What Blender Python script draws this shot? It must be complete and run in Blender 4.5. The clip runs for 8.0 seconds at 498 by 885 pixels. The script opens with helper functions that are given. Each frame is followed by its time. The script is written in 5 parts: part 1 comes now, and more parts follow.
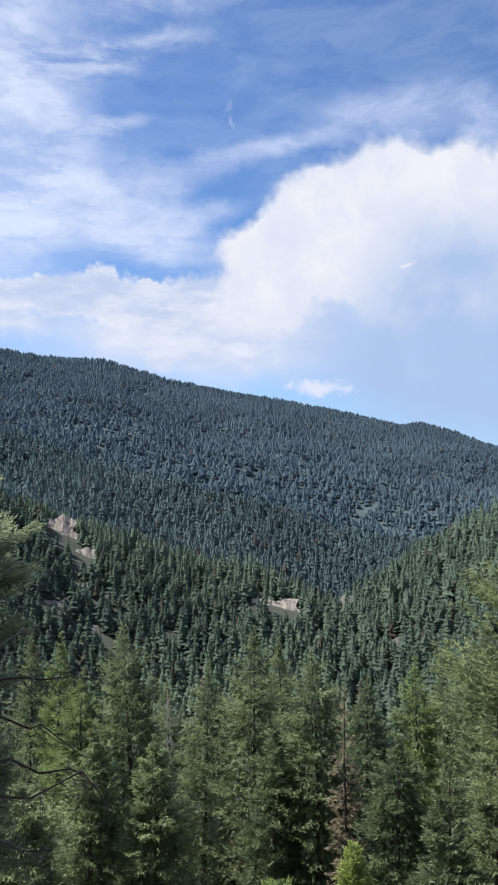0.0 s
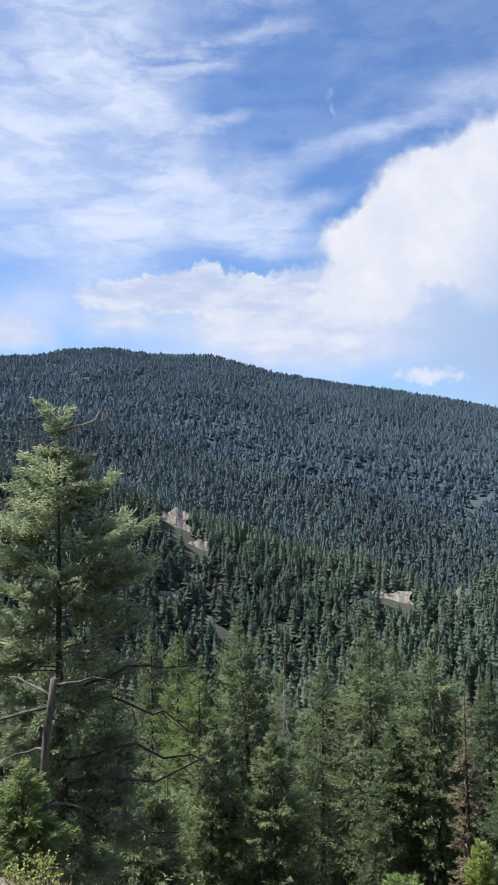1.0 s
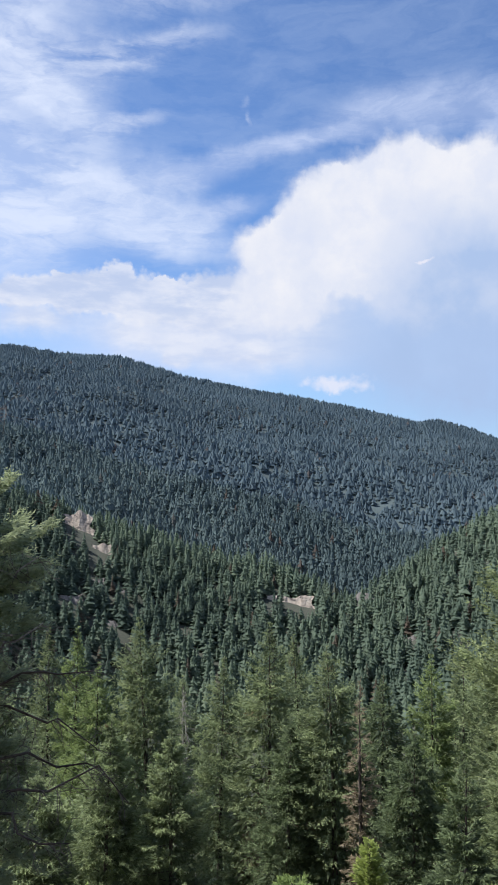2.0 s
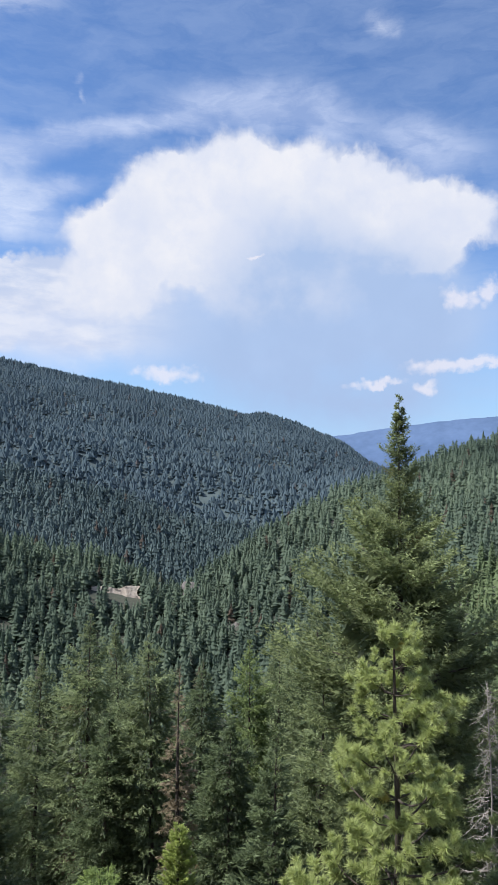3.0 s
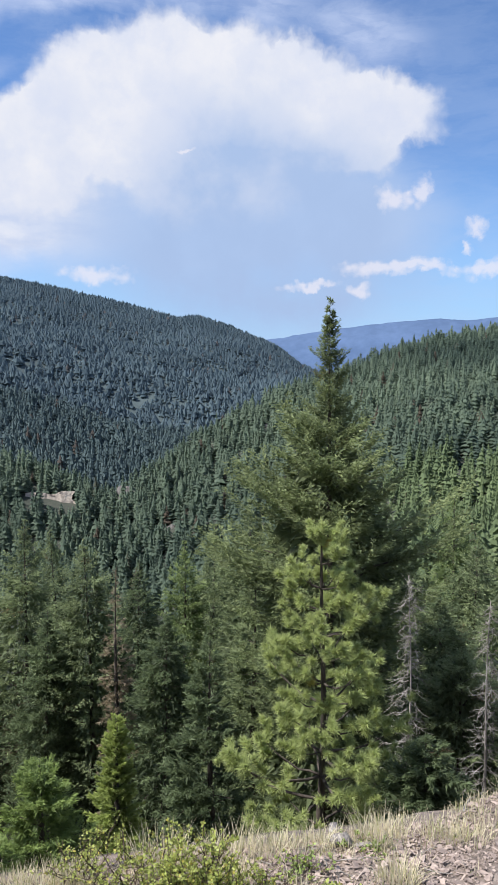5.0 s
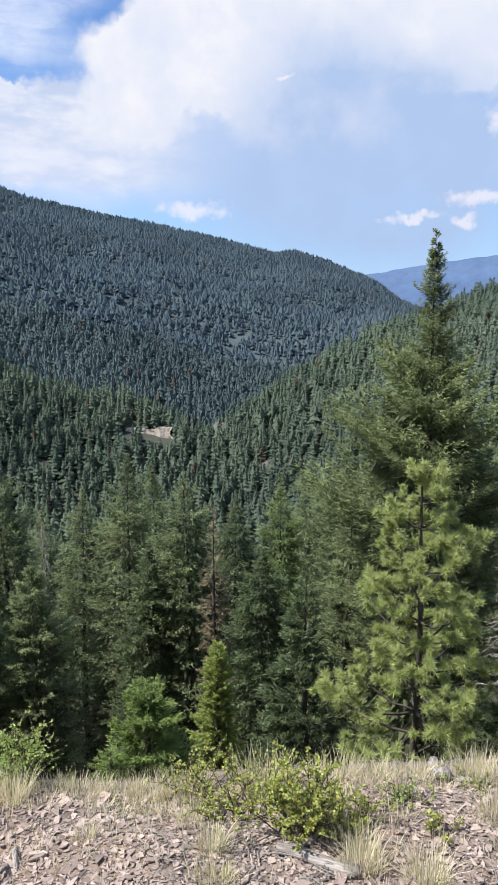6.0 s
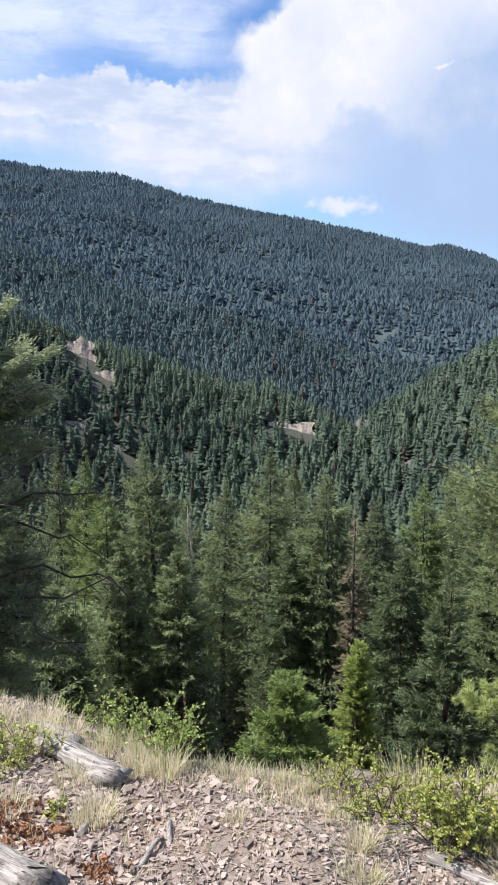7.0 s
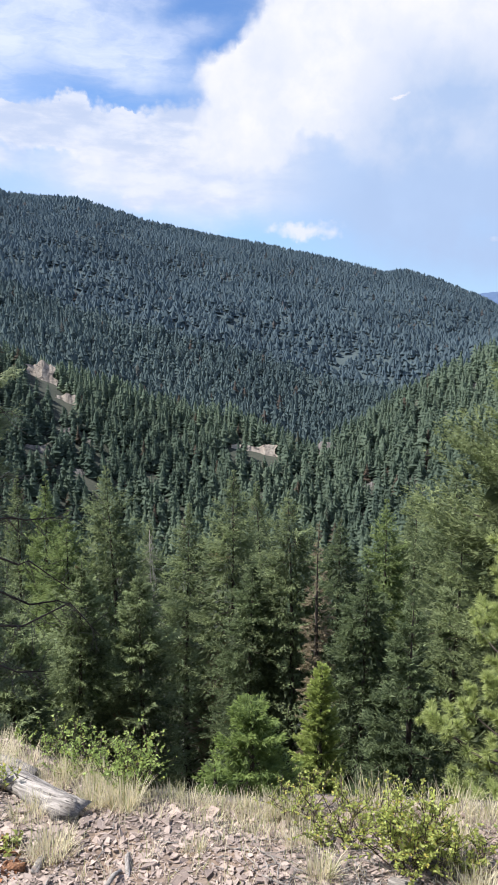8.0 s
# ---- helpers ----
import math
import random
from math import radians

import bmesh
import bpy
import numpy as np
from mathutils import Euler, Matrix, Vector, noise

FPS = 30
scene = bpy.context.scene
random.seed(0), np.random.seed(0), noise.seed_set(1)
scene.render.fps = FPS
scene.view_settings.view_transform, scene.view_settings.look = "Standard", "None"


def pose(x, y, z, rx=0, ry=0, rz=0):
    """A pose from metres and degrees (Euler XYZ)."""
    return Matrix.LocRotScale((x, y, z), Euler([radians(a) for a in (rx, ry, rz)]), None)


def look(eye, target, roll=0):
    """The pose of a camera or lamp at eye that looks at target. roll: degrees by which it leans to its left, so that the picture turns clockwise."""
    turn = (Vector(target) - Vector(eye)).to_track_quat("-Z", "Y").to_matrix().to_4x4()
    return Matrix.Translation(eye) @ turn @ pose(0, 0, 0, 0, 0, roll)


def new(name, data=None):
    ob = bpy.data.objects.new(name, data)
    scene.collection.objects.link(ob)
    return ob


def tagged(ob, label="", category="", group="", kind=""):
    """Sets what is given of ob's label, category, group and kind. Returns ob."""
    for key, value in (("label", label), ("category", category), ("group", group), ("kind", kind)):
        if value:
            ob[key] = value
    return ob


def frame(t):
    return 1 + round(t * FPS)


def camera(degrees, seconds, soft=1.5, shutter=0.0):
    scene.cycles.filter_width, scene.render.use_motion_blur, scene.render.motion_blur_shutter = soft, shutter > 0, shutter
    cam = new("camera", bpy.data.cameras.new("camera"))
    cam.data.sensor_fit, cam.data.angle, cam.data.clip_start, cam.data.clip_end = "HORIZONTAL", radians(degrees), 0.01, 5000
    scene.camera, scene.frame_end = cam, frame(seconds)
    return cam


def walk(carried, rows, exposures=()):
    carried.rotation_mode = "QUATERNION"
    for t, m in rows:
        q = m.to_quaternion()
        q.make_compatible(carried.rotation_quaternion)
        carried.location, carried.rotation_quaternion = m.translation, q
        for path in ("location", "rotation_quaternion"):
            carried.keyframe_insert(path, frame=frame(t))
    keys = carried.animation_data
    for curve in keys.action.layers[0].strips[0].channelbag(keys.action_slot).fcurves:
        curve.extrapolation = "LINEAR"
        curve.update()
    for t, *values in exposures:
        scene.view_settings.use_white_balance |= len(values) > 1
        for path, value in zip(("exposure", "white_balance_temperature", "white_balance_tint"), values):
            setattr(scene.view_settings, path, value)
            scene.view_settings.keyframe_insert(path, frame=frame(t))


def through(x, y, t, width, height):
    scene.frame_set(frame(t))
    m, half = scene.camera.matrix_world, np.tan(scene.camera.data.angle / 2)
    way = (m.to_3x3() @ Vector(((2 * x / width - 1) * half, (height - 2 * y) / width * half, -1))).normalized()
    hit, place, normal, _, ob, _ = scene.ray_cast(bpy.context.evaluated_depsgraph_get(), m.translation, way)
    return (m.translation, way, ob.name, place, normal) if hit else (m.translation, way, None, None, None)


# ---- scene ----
# ---------------------------------------------------------------- camera
LENS = 36.9
EYE = 1.65          # eye height over the ground where the filmer stands
ARM = 0.45          # the phone swings round the body at arm's length
cam = camera(LENS, 8.0, soft=1.5)
# seconds, heading (left positive), tilt, lean
TURNS = [
    (0.0, -0.00, 1.50, 0.43),
    (0.5, 5.33, 1.02, 1.31),
    (1.0, 8.29, 1.04, 1.50),
    (1.2, 8.60, 1.17, 1.42),
    (2.3, -3.53, 1.26, -0.22),
    (2.5, -6.57, 1.09, -0.40),
    (3.0, -11.87, 0.54, -0.78),
    (3.5, -15.24, -0.20, -0.85),
    (4.0, -17.45, -1.59, -0.93),
    (4.2, -18.01, -2.40, -0.97),
    (5.3, -16.21, -8.60, -0.01),
    (5.5, -14.91, -9.69, -0.15),
    (6.0, -9.63, -11.59, -0.13),
    (6.5, -3.67, -12.25, -0.29),
    (7.0, 1.40, -11.92, -0.01),
    (7.5, 2.70, -11.09, 0.12),
    (8.0, -1.47, -10.17, -0.14),
]


def stand(heading, tilt, lean):
    a = radians(heading)
    return pose(-ARM * math.sin(a), ARM * (math.cos(a) - 1), EYE, 90 + tilt, lean, heading)


walk(cam, [(t, stand(h, p, r)) for t, h, p, r in TURNS], [(0.0, 0.70, 6150, 10), (5.3, 0.65, 6150, 10), (6.3, 0.80, 6250, 10), (8.0, 0.84, 6250, 10)])

# ---------------------------------------------------------------- sky and sun
SUN_AZ, SUN_EL = -84.0, 55.0        # compass degrees from the first heading (right positive), height
world = bpy.data.worlds.new("world")
scene.world = world
world.use_nodes = True
wt = world.node_tree
wt.nodes.clear()


class Web:
    """Short hand for node arithmetic in one tree."""

    def __init__(self, tree):
        self.t = tree

    def node(self, kind, **values):
        n = self.t.nodes.new(kind)
        for k, v in values.items():
            n.inputs[k.replace("_", " ")].default_value = v
        return n

    def put(self, sock, value):
        if isinstance(value, bpy.types.NodeSocket):
            self.t.links.new(value, sock)
        else:
            sock.default_value = value

    def math(self, op, a, b=0.0, c=0.0, clamp=False):
        n = self.t.nodes.new("ShaderNodeMath")
        n.operation, n.use_clamp = op, clamp
        for s, v in zip(n.inputs, (a, b, c)):
            self.put(s, v)
        return n.outputs[0]

    def vec(self, op, a, b=(0, 0, 0), c=(0, 0, 0)):
        n = self.t.nodes.new("ShaderNodeVectorMath")
        n.operation = op
        for s, v in zip(n.inputs, (a, b, c)):
            self.put(s, v)
        return n.outputs["Value" if op in ("LENGTH", "DOT_PRODUCT") else "Vector"]

    def step(self, x, lo, hi, a=0.0, b=1.0):
        n = self.t.nodes.new("ShaderNodeMapRange")
        n.interpolation_type = "SMOOTHSTEP"
        for s, v in zip(n.inputs, (x, lo, hi, a, b)):
            self.put(s, v)
        return n.outputs[0]

    def mix(self, fac, a, b, blend="MIX"):
        n = self.t.nodes.new("ShaderNodeMix")
        n.data_type, n.blend_type = "RGBA", blend
        self.put(n.inputs[0], fac)
        for s, v in ((n.inputs[6], a), (n.inputs[7], b)):
            self.put(s, (*v, 1) if isinstance(v, tuple) and len(v) == 3 else v)
        return n.outputs[2]

    def noise(self, p, scale, detail=4.0, rough=0.55, distort=0.0):
        n = self.node("ShaderNodeTexNoise", Scale=scale, Detail=detail, Roughness=rough, Distortion=distort)
        if p is not None:
            self.put(n.inputs["Vector"], p)
        return n

    def mapping(self, p, loc=(0, 0, 0), turn=0.0, scale=(1, 1, 1), kind="POINT"):
        n = self.t.nodes.new("ShaderNodeMapping")
        n.vector_type = kind
        self.put(n.inputs["Vector"], p)
        if "Location" in n.inputs and kind in ("POINT", "TEXTURE"):
            n.inputs["Location"].default_value = loc
        n.inputs["Rotation"].default_value = (0, 0, radians(turn))
        n.inputs["Scale"].default_value = scale
        return n.outputs[0]


w = Web(wt)
sky = wt.nodes.new("ShaderNodeTexSky")
sky.sky_type, sky.sun_disc = "NISHITA", False
sky.sun_elevation, sky.sun_rotation = radians(SUN_EL), radians(SUN_AZ)
sky.altitude, sky.air_density, sky.dust_density, sky.ozone_density = 900, 1.0, 0.6, 2.0

# the direction as degrees of compass and of height
ray = wt.nodes.new("ShaderNodeTexCoord").outputs["Generated"]
sep = wt.nodes.new("ShaderNodeSeparateXYZ")
wt.links.new(ray, sep.inputs[0])
az = w.math("MULTIPLY", w.math("ARCTAN2", sep.outputs[0], sep.outputs[1]), 57.2958)
el = w.math("MULTIPLY", w.math("ARCSINE", sep.outputs[2]), 57.2958)
comb = wt.nodes.new("ShaderNodeCombineXYZ")
w.put(comb.inputs[0], az), w.put(comb.inputs[1], el)
flat = comb.outputs[0]


def warp(p, scale, amount, detail=5.0, rough=0.6):
    n = w.noise(p, scale, detail, rough)
    return w.vec("MULTIPLY_ADD", w.vec("SUBTRACT", n.outputs["Color"], (0.5, 0.5, 0.5)), (amount, amount, 0), p)


billow = warp(warp(warp(flat, 0.16, 3.6), 0.75, 1.1, 3.0, 0.5), 1.9, 0.30, 2.0)      # heaped edges
wisp = warp(w.mapping(flat, turn=-14, scale=(0.42, 1.25, 1)), 0.22, 5.0, 5.0, 0.6)


def lumps(p, scale, amount):
    """Rounded heads: the rim of a cloud bulges at each cell and dips between cells."""
    v = w.node("ShaderNodeTexVoronoi", Scale=scale)
    w.put(v.inputs["Vector"], p)
    return w.math("MULTIPLY_ADD", v.outputs["Distance"], amount, -0.4 * amount)


def mass(p, blobs, soft, lump=0.0):
    """A cloud's cover, 0 to 1, from soft ellipses: (compass, height, half width, half height, turn)."""
    total = None
    for a, e, rx, ry, turn in blobs:
        q = w.mapping(p, loc=(a, e, 0), turn=turn, scale=(rx, ry, 1), kind="TEXTURE")
        v = w.step(w.math("ADD", w.vec("LENGTH", q), lump), 1.0, 1.0 - soft, 0.0, 1.0)
        total = v if total is None else w.math("ADD", total, v, clamp=True)
    return total


HEAP = [(1.0, 15.8, 4.4, 3.0, 0), (4.4, 18.8, 4.6, 3.0, 25), (9.5, 20.4, 5.5, 3.4, 5), (15.5, 20.6, 5.5, 3.2, -8),
        (21.5, 19.0, 5.5, 2.9, -15), (27.2, 17.2, 5.2, 2.5, -12), (25.0, 14.8, 3.6, 2.2, 15), (1.5, 12.4, 5.0, 3.4, 0), (6.0, 15.5, 5.0, 4.0, 0), (14.0, 14.5, 11.0, 6.0, 0), (22.0, 15.6, 5.0, 3.2, 0), (9.0, 17.2, 6.5, 4.2, 0), (17.0, 17.6, 8.0, 3.8, -5), (24.0, 17.0, 5.0, 2.6, -12)]
BANK = [(-18.0, 12.4, 4.0, 1.6, 0), (-13.5, 12.4, 4.0, 2.2, 0), (-9.0, 12.0, 4.0, 2.6, 0), (-11.2, 13.9, 1.5, 1.1, 0), (-4.0, 11.8, 5.0, 2.8, 0), (-7.5, 13.4, 1.3, 0.8, 0), (-15.0, 13.5, 1.2, 0.7, 0)]
BASE = [(-17.0, 10.4, 5.0, 2.0, -5), (-9.0, 9.4, 6.5, 2.8, -8), (-3.0, 8.8, 7.0, 3.8, -6), (-25.8, 9.4, 4.2, 1.9, 0), (-7.0, 7.4, 1.6, 1.1, 0), (3.0, 9.6, 8.0, 4.4, 0), (2.0, 13.0, 7.0, 4.0, 0)]
BELLY = [(18.0, 10.0, 16.0, 8.0, 0), (25.5, 10.0, 8.0, 5.0, 0), (10.0, 9.0, 12.0, 6.0, 0)]
PUFF = [(27.6, 11.2, 1.9, 1.2, -8), (29.4, 11.7, 0.9, 1.5, 0), (34.0, 6.3, 2.4, 0.9, 10), (33.4, 9.2, 1.3, 0.8, 0), (32.6, 8.0, 0.5, 0.7, 0),
        (26.5, 6.4, 4.0, 0.8, 0), (30.0, 6.5, 3.0, 0.7, -8), (21.5, 5.1, 3.2, 0.4, 4), (25.3, 5.0, 1.2, 0.8, 0), (5.4, 5.7, 3.4, 0.9, -4), (12.0, 14.4, 0.8, 0.3, 5)]
SHADE = [(16.5, 8.0, 17.0, 10.5, 0), (15.5, 13.0, 8.5, 8.5, 0), (20.0, 7.0, 15.0, 6.5, 0), (23.0, 12.0, 7.0, 5.0, 0)]
THIN = [(-20.0, 17.0, 12.0, 6.5, -6), (-24.0, 24.0, 11.0, 10.0, 0), (-13.0, 20.0, 10.0, 4.5, -8), (-7.0, 16.9, 7.0, 3.2, 0), (-38.0, 20.0, 14.0, 12.0, 0), (-15.0, 25.5, 7.0, 3.0, -20), (-20.0, 31.0, 9.0, 5.0, 0)]
LOW = [(-6.0, 8.6, 18.0, 4.6, 0), (-24.0, 11.0, 8.0, 3.0, 0)]
VEIL = [(11.0, 24.9, 9.5, 2.4, 3), (17.5, 24.0, 5.0, 2.6, -18), (3.0, 23.2, 7.0, 1.2, 12), (-4.5, 21.4, 8.0, 1.6, 8), (25.0, 21.8, 6.0, 3.0, -20), (-3.0, 18.8, 4.0, 1.0, 5)]
STREAK = [(-11.0, 24.0, 5.0, 0.9, 14), (-9.0, 28.8, 8.0, 1.4, 12), (-16.0, 27.5, 8.0, 3.0, 10), (-6.0, 33.0, 12.0, 2.6, 8), (-1.5, 25.8, 0.6, 0.5, 40), (-1.1, 24.9, 0.35, 0.7, 20), (21.6, 29.7, 1.9, 1.2, -10)]

heads = w.math("ADD", lumps(warp(flat, 0.5, 1.2, 2.0), 0.42, 0.15), lumps(warp(flat, 0.9, 0.6, 2.0), 1.1, 0.10))
heap = mass(billow, HEAP, 0.42, heads)
bank = mass(warp(warp(warp(flat, 0.16, 2.0), 0.9, 0.9, 4.0, 0.55), 2.6, 0.3), BANK, 0.34, w.math("ADD", heads, lumps(flat, 2.3, 0.16)))
puff = mass(warp(warp(warp(flat, 0.35, 2.0), 1.2, 0.9, 3.0), 3.0, 0.35), PUFF, 0.75, lumps(warp(flat, 1.5, 0.4, 2.0), 1.6, 0.45))
shade = mass(warp(warp(flat, 0.12, 4.0), 0.5, 1.0), SHADE, 1.0)
soft_p = warp(flat, 0.1, 5.0)
thin = mass(soft_p, THIN, 0.85)
veil = mass(warp(flat, 0.18, 3.0), VEIL, 0.9)
streak = mass(warp(flat, 0.3, 2.2), STREAK, 0.9)
grain = w.noise(wisp, 0.30, 6.0, 0.6).outputs["Fac"]
fine = w.noise(flat, 0.22, 5.0, 0.55).outputs["Fac"]
feather = w.step(grain, 0.32, 0.68)

# clouds elsewhere: loose heaps all round, so that light and reflections go on outside the view
else_mask = w.math("MULTIPLY", w.step(w.noise(ray, 2.2, 5.0, 0.55).outputs["Fac"], 0.46, 0.62), w.step(w.math("ABSOLUTE", w.math("SUBTRACT", az, 4.0)), 40.0, 55.0))
high = w.math("MULTIPLY", w.step(w.noise(ray, 3.0, 6.0, 0.6).outputs["Fac"], 0.45, 0.7), w.step(el, 33.0, 45.0))

haze = w.step(el, 16.0, -2.0, 0.0, 0.72)
SKY_GAIN = 10.0


def lit(r, g, b):
    return (r * SKY_GAIN, g * SKY_GAIN, b * SKY_GAIN)


col = w.mix(1.0, sky.outputs["Color"], (0.86, 1.12, 1.44), "MULTIPLY")
col = w.mix(haze, col, lit(0.40, 0.62, 0.93))
col = w.mix(w.math("MULTIPLY_ADD", feather, 0.22, 0.06), col, lit(0.50, 0.60, 0.80))
col = w.mix(w.math("MULTIPLY", streak, w.math("MULTIPLY_ADD", feather, 0.65, 0.05)), col, lit(0.72, 0.76, 0.88))
col = w.mix(w.math("MULTIPLY", veil, w.math("MULTIPLY_ADD", feather, 0.5, 0.35)), col, lit(0.58, 0.65, 0.84))
col = w.mix(w.math("MULTIPLY", thin, w.math("MULTIPLY_ADD", feather, 0.50, 0.40)), col, lit(0.74, 0.79, 0.92))
white = w.mix(w.step(fine, 0.35, 0.7), lit(0.74, 0.755, 0.83), lit(0.86, 0.84, 0.85))
folds = w.step(w.noise(warp(flat, 0.4, 2.5), 0.34, 6.0, 0.62).outputs["Fac"], 0.44, 0.66)
white = w.mix(w.math("MULTIPLY", folds, 0.28), white, lit(0.62, 0.67, 0.82))
col = w.mix(w.math("MULTIPLY", mass(soft_p, LOW, 1.0), 0.75), col, lit(0.62, 0.69, 0.88))
belly = w.step(w.noise(w.mapping(flat, scale=(0.35, 1.0, 1)), 0.5, 5.0, 0.6).outputs["Fac"], 0.38, 0.62)
col = w.mix(w.math("MULTIPLY", bank, 0.85), col, w.mix(w.math("MULTIPLY", belly, 0.75), white, lit(0.50, 0.57, 0.74)))
base = mass(warp(warp(flat, 0.16, 2.5), 0.8, 0.9, 4.0), BASE, 0.85)
col = w.mix(w.math("MULTIPLY", base, 0.85), col, w.mix(w.math("MULTIPLY", belly, 0.6), white, lit(0.52, 0.59, 0.77)))
col = w.mix(w.math("MULTIPLY", mass(warp(flat, 0.15, 3.0), BELLY, 1.0), 0.85), col, lit(0.48, 0.59, 0.80))
col = w.mix(heap, col, white)
col = w.mix(w.math("MULTIPLY", shade, w.step(fine, 0.30, 0.62, 0.60, 0.98)), col, lit(0.41, 0.525, 0.745))
col = w.mix(w.math("MULTIPLY", puff, 0.68), col, lit(0.88, 0.83, 0.86))
col = w.mix(w.math("MAXIMUM", else_mask, w.math("MULTIPLY", high, 0.7)), col, lit(0.72, 0.74, 0.82))
bg = w.node("ShaderNodeBackground", Strength=0.066)
wt.links.new(col, bg.inputs["Color"])
out = wt.nodes.new("ShaderNodeOutputWorld")
wt.links.new(bg.outputs[0], out.inputs[0])

sun = new("sun", bpy.data.lights.new("sun", "SUN"))
sun.data.energy, sun.data.angle, sun.data.color = 5.0, radians(2.5), (1.0, 0.94, 0.84)
sa, se = radians(SUN_AZ), radians(SUN_EL)
sun.matrix_world = look((0, 0, 60), Vector((0, 0, 60)) - 30 * Vector((math.sin(sa) * math.cos(se), math.cos(sa) * math.cos(se), math.sin(se))))

# ---------------------------------------------------------------- materials


def material(name, rough=0.9, metal=0.0):
    m = bpy.data.materials.new(name)
    m.use_nodes = True
    return m, Web(m.node_tree), m.node_tree.nodes["Principled BSDF"]


def surface(name, dark, light, scale, rough=0.9, bump=0.3, fleck=None, fleck_at=0.62, fine=6.0, stretch=(1, 1, 1), obj_random=0.0, deep=0.02):
    """A dull surface whose colour wanders between two tones at two scales, with relief."""
    m, g, b = material(name)
    co = g.t.nodes.new("ShaderNodeTexCoord").outputs["Object"]
    p = g.mapping(co, scale=stretch)
    big = g.noise(p, scale, 3.0).outputs["Fac"]
    small = g.noise(p, scale * fine, 6.0, 0.65).outputs["Fac"]
    fac = g.step(g.math("ADD", g.math("MULTIPLY", big, 0.5), g.math("MULTIPLY", small, 0.5)), 0.36, 0.64)
    if obj_random:
        r = g.math("FRACT", g.math("ADD", g.t.nodes.new("ShaderNodeObjectInfo").outputs["Random"], g.t.nodes.new("ShaderNodeNewGeometry").outputs["Random Per Island"]))
        fac = g.math("ADD", g.math("MULTIPLY", fac, 1 - obj_random), g.math("MULTIPLY", r, obj_random), clamp=True)
    c = g.mix(fac, dark, light)
    if fleck:
        c = g.mix(g.step(g.noise(p, scale * 2.3, 5.0).outputs["Fac"], fleck_at, fleck_at + 0.08), c, fleck)
    g.put(b.inputs["Base Color"], c)
    b.inputs["Roughness"].default_value = rough
    bp = g.t.nodes.new("ShaderNodeBump")
    bp.inputs["Strength"].default_value = bump
    bp.inputs["Distance"].default_value = deep
    g.put(bp.inputs["Height"], small)
    g.put(b.inputs["Normal"], bp.outputs[0])
    return m


def foliage(name, dark, light, odd=None, odd_share=0.0, gloss=0.6, through=0.38, patch=0.25):
    """Needles or leaves: tone by the mesh's own 'tint' value and by slow noise; some light passes through."""
    m, g, b = material(name)
    tint = g.t.nodes.new("ShaderNodeAttribute")
    tint.attribute_name = "tint"
    t = tint.outputs["Fac"]
    co = g.t.nodes.new("ShaderNodeTexCoord").outputs["Object"]
    n = g.noise(co, patch, 3.0).outputs["Fac"]
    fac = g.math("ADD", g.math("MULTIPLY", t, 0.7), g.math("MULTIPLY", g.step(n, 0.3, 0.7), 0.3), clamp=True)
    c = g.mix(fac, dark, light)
    if odd:
        od = g.t.nodes.new("ShaderNodeAttribute")
        od.attribute_name = "odd"
        c = g.mix(g.step(od.outputs["Fac"], 1.0 - odd_share - 0.01, 1.0 - odd_share), c, odd)
    g.put(b.inputs["Base Color"], c)
    b.inputs["Roughness"].default_value = gloss
    b.inputs["Specular IOR Level"].default_value = 0.25
    tr = g.t.nodes.new("ShaderNodeBsdfTranslucent")
    g.put(tr.inputs["Color"], g.mix(0.35, c, light))
    mx = g.t.nodes.new("ShaderNodeMixShader")
    mx.inputs[0].default_value = through
    g.put(mx.inputs[1], b.outputs[0])
    g.put(mx.inputs[2], tr.outputs[0])
    g.put(g.t.nodes["Material Output"].inputs[0], mx.outputs[0])
    return m



def shale_soil():
    """Trodden shale: small broken flakes in brown grit."""
    m, g, b = material("shale_soil")
    co = g.t.nodes.new("ShaderNodeTexCoord").outputs["Object"]
    warped = g.vec("MULTIPLY_ADD", g.noise(co, 9.0, 3.0).outputs["Color"], (0.05, 0.05, 0.05), co)
    cells, bumps = [], []
    for scale, stretch in ((38.0, (1, 0.6, 1)), (85.0, (0.7, 1, 1))):
        v = g.node("ShaderNodeTexVoronoi", Scale=scale)
        g.put(v.inputs["Vector"], g.mapping(warped, scale=stretch, turn=scale))
        cells.append(g.t.nodes.new("ShaderNodeSeparateColor"))
        g.put(cells[-1].inputs[0], v.outputs["Color"])
        bumps.append(v.outputs["Distance"])
    tone = g.math("ADD", g.math("MULTIPLY", cells[0].outputs[0], 0.55), g.math("MULTIPLY", cells[1].outputs[1], 0.45))
    big = g.noise(co, 1.3, 4.0).outputs["Fac"]
    c = g.mix(tone, (0.062, 0.048, 0.041), (0.26, 0.21, 0.18))
    c = g.mix(g.step(big, 0.48, 0.66), c, g.mix(tone, (0.12, 0.082, 0.060), (0.32, 0.235, 0.175)))
    g.put(b.inputs["Base Color"], c)
    b.inputs["Roughness"].default_value = 0.95
    bp = g.t.nodes.new("ShaderNodeBump")
    bp.inputs["Strength"].default_value, bp.inputs["Distance"].default_value = 1.0, 0.012
    g.put(bp.inputs["Height"], g.math("ADD", cells[0].outputs[2], g.math("MULTIPLY", cells[1].outputs[0], 0.5)))
    g.put(b.inputs["Normal"], bp.outputs[0])
    return m


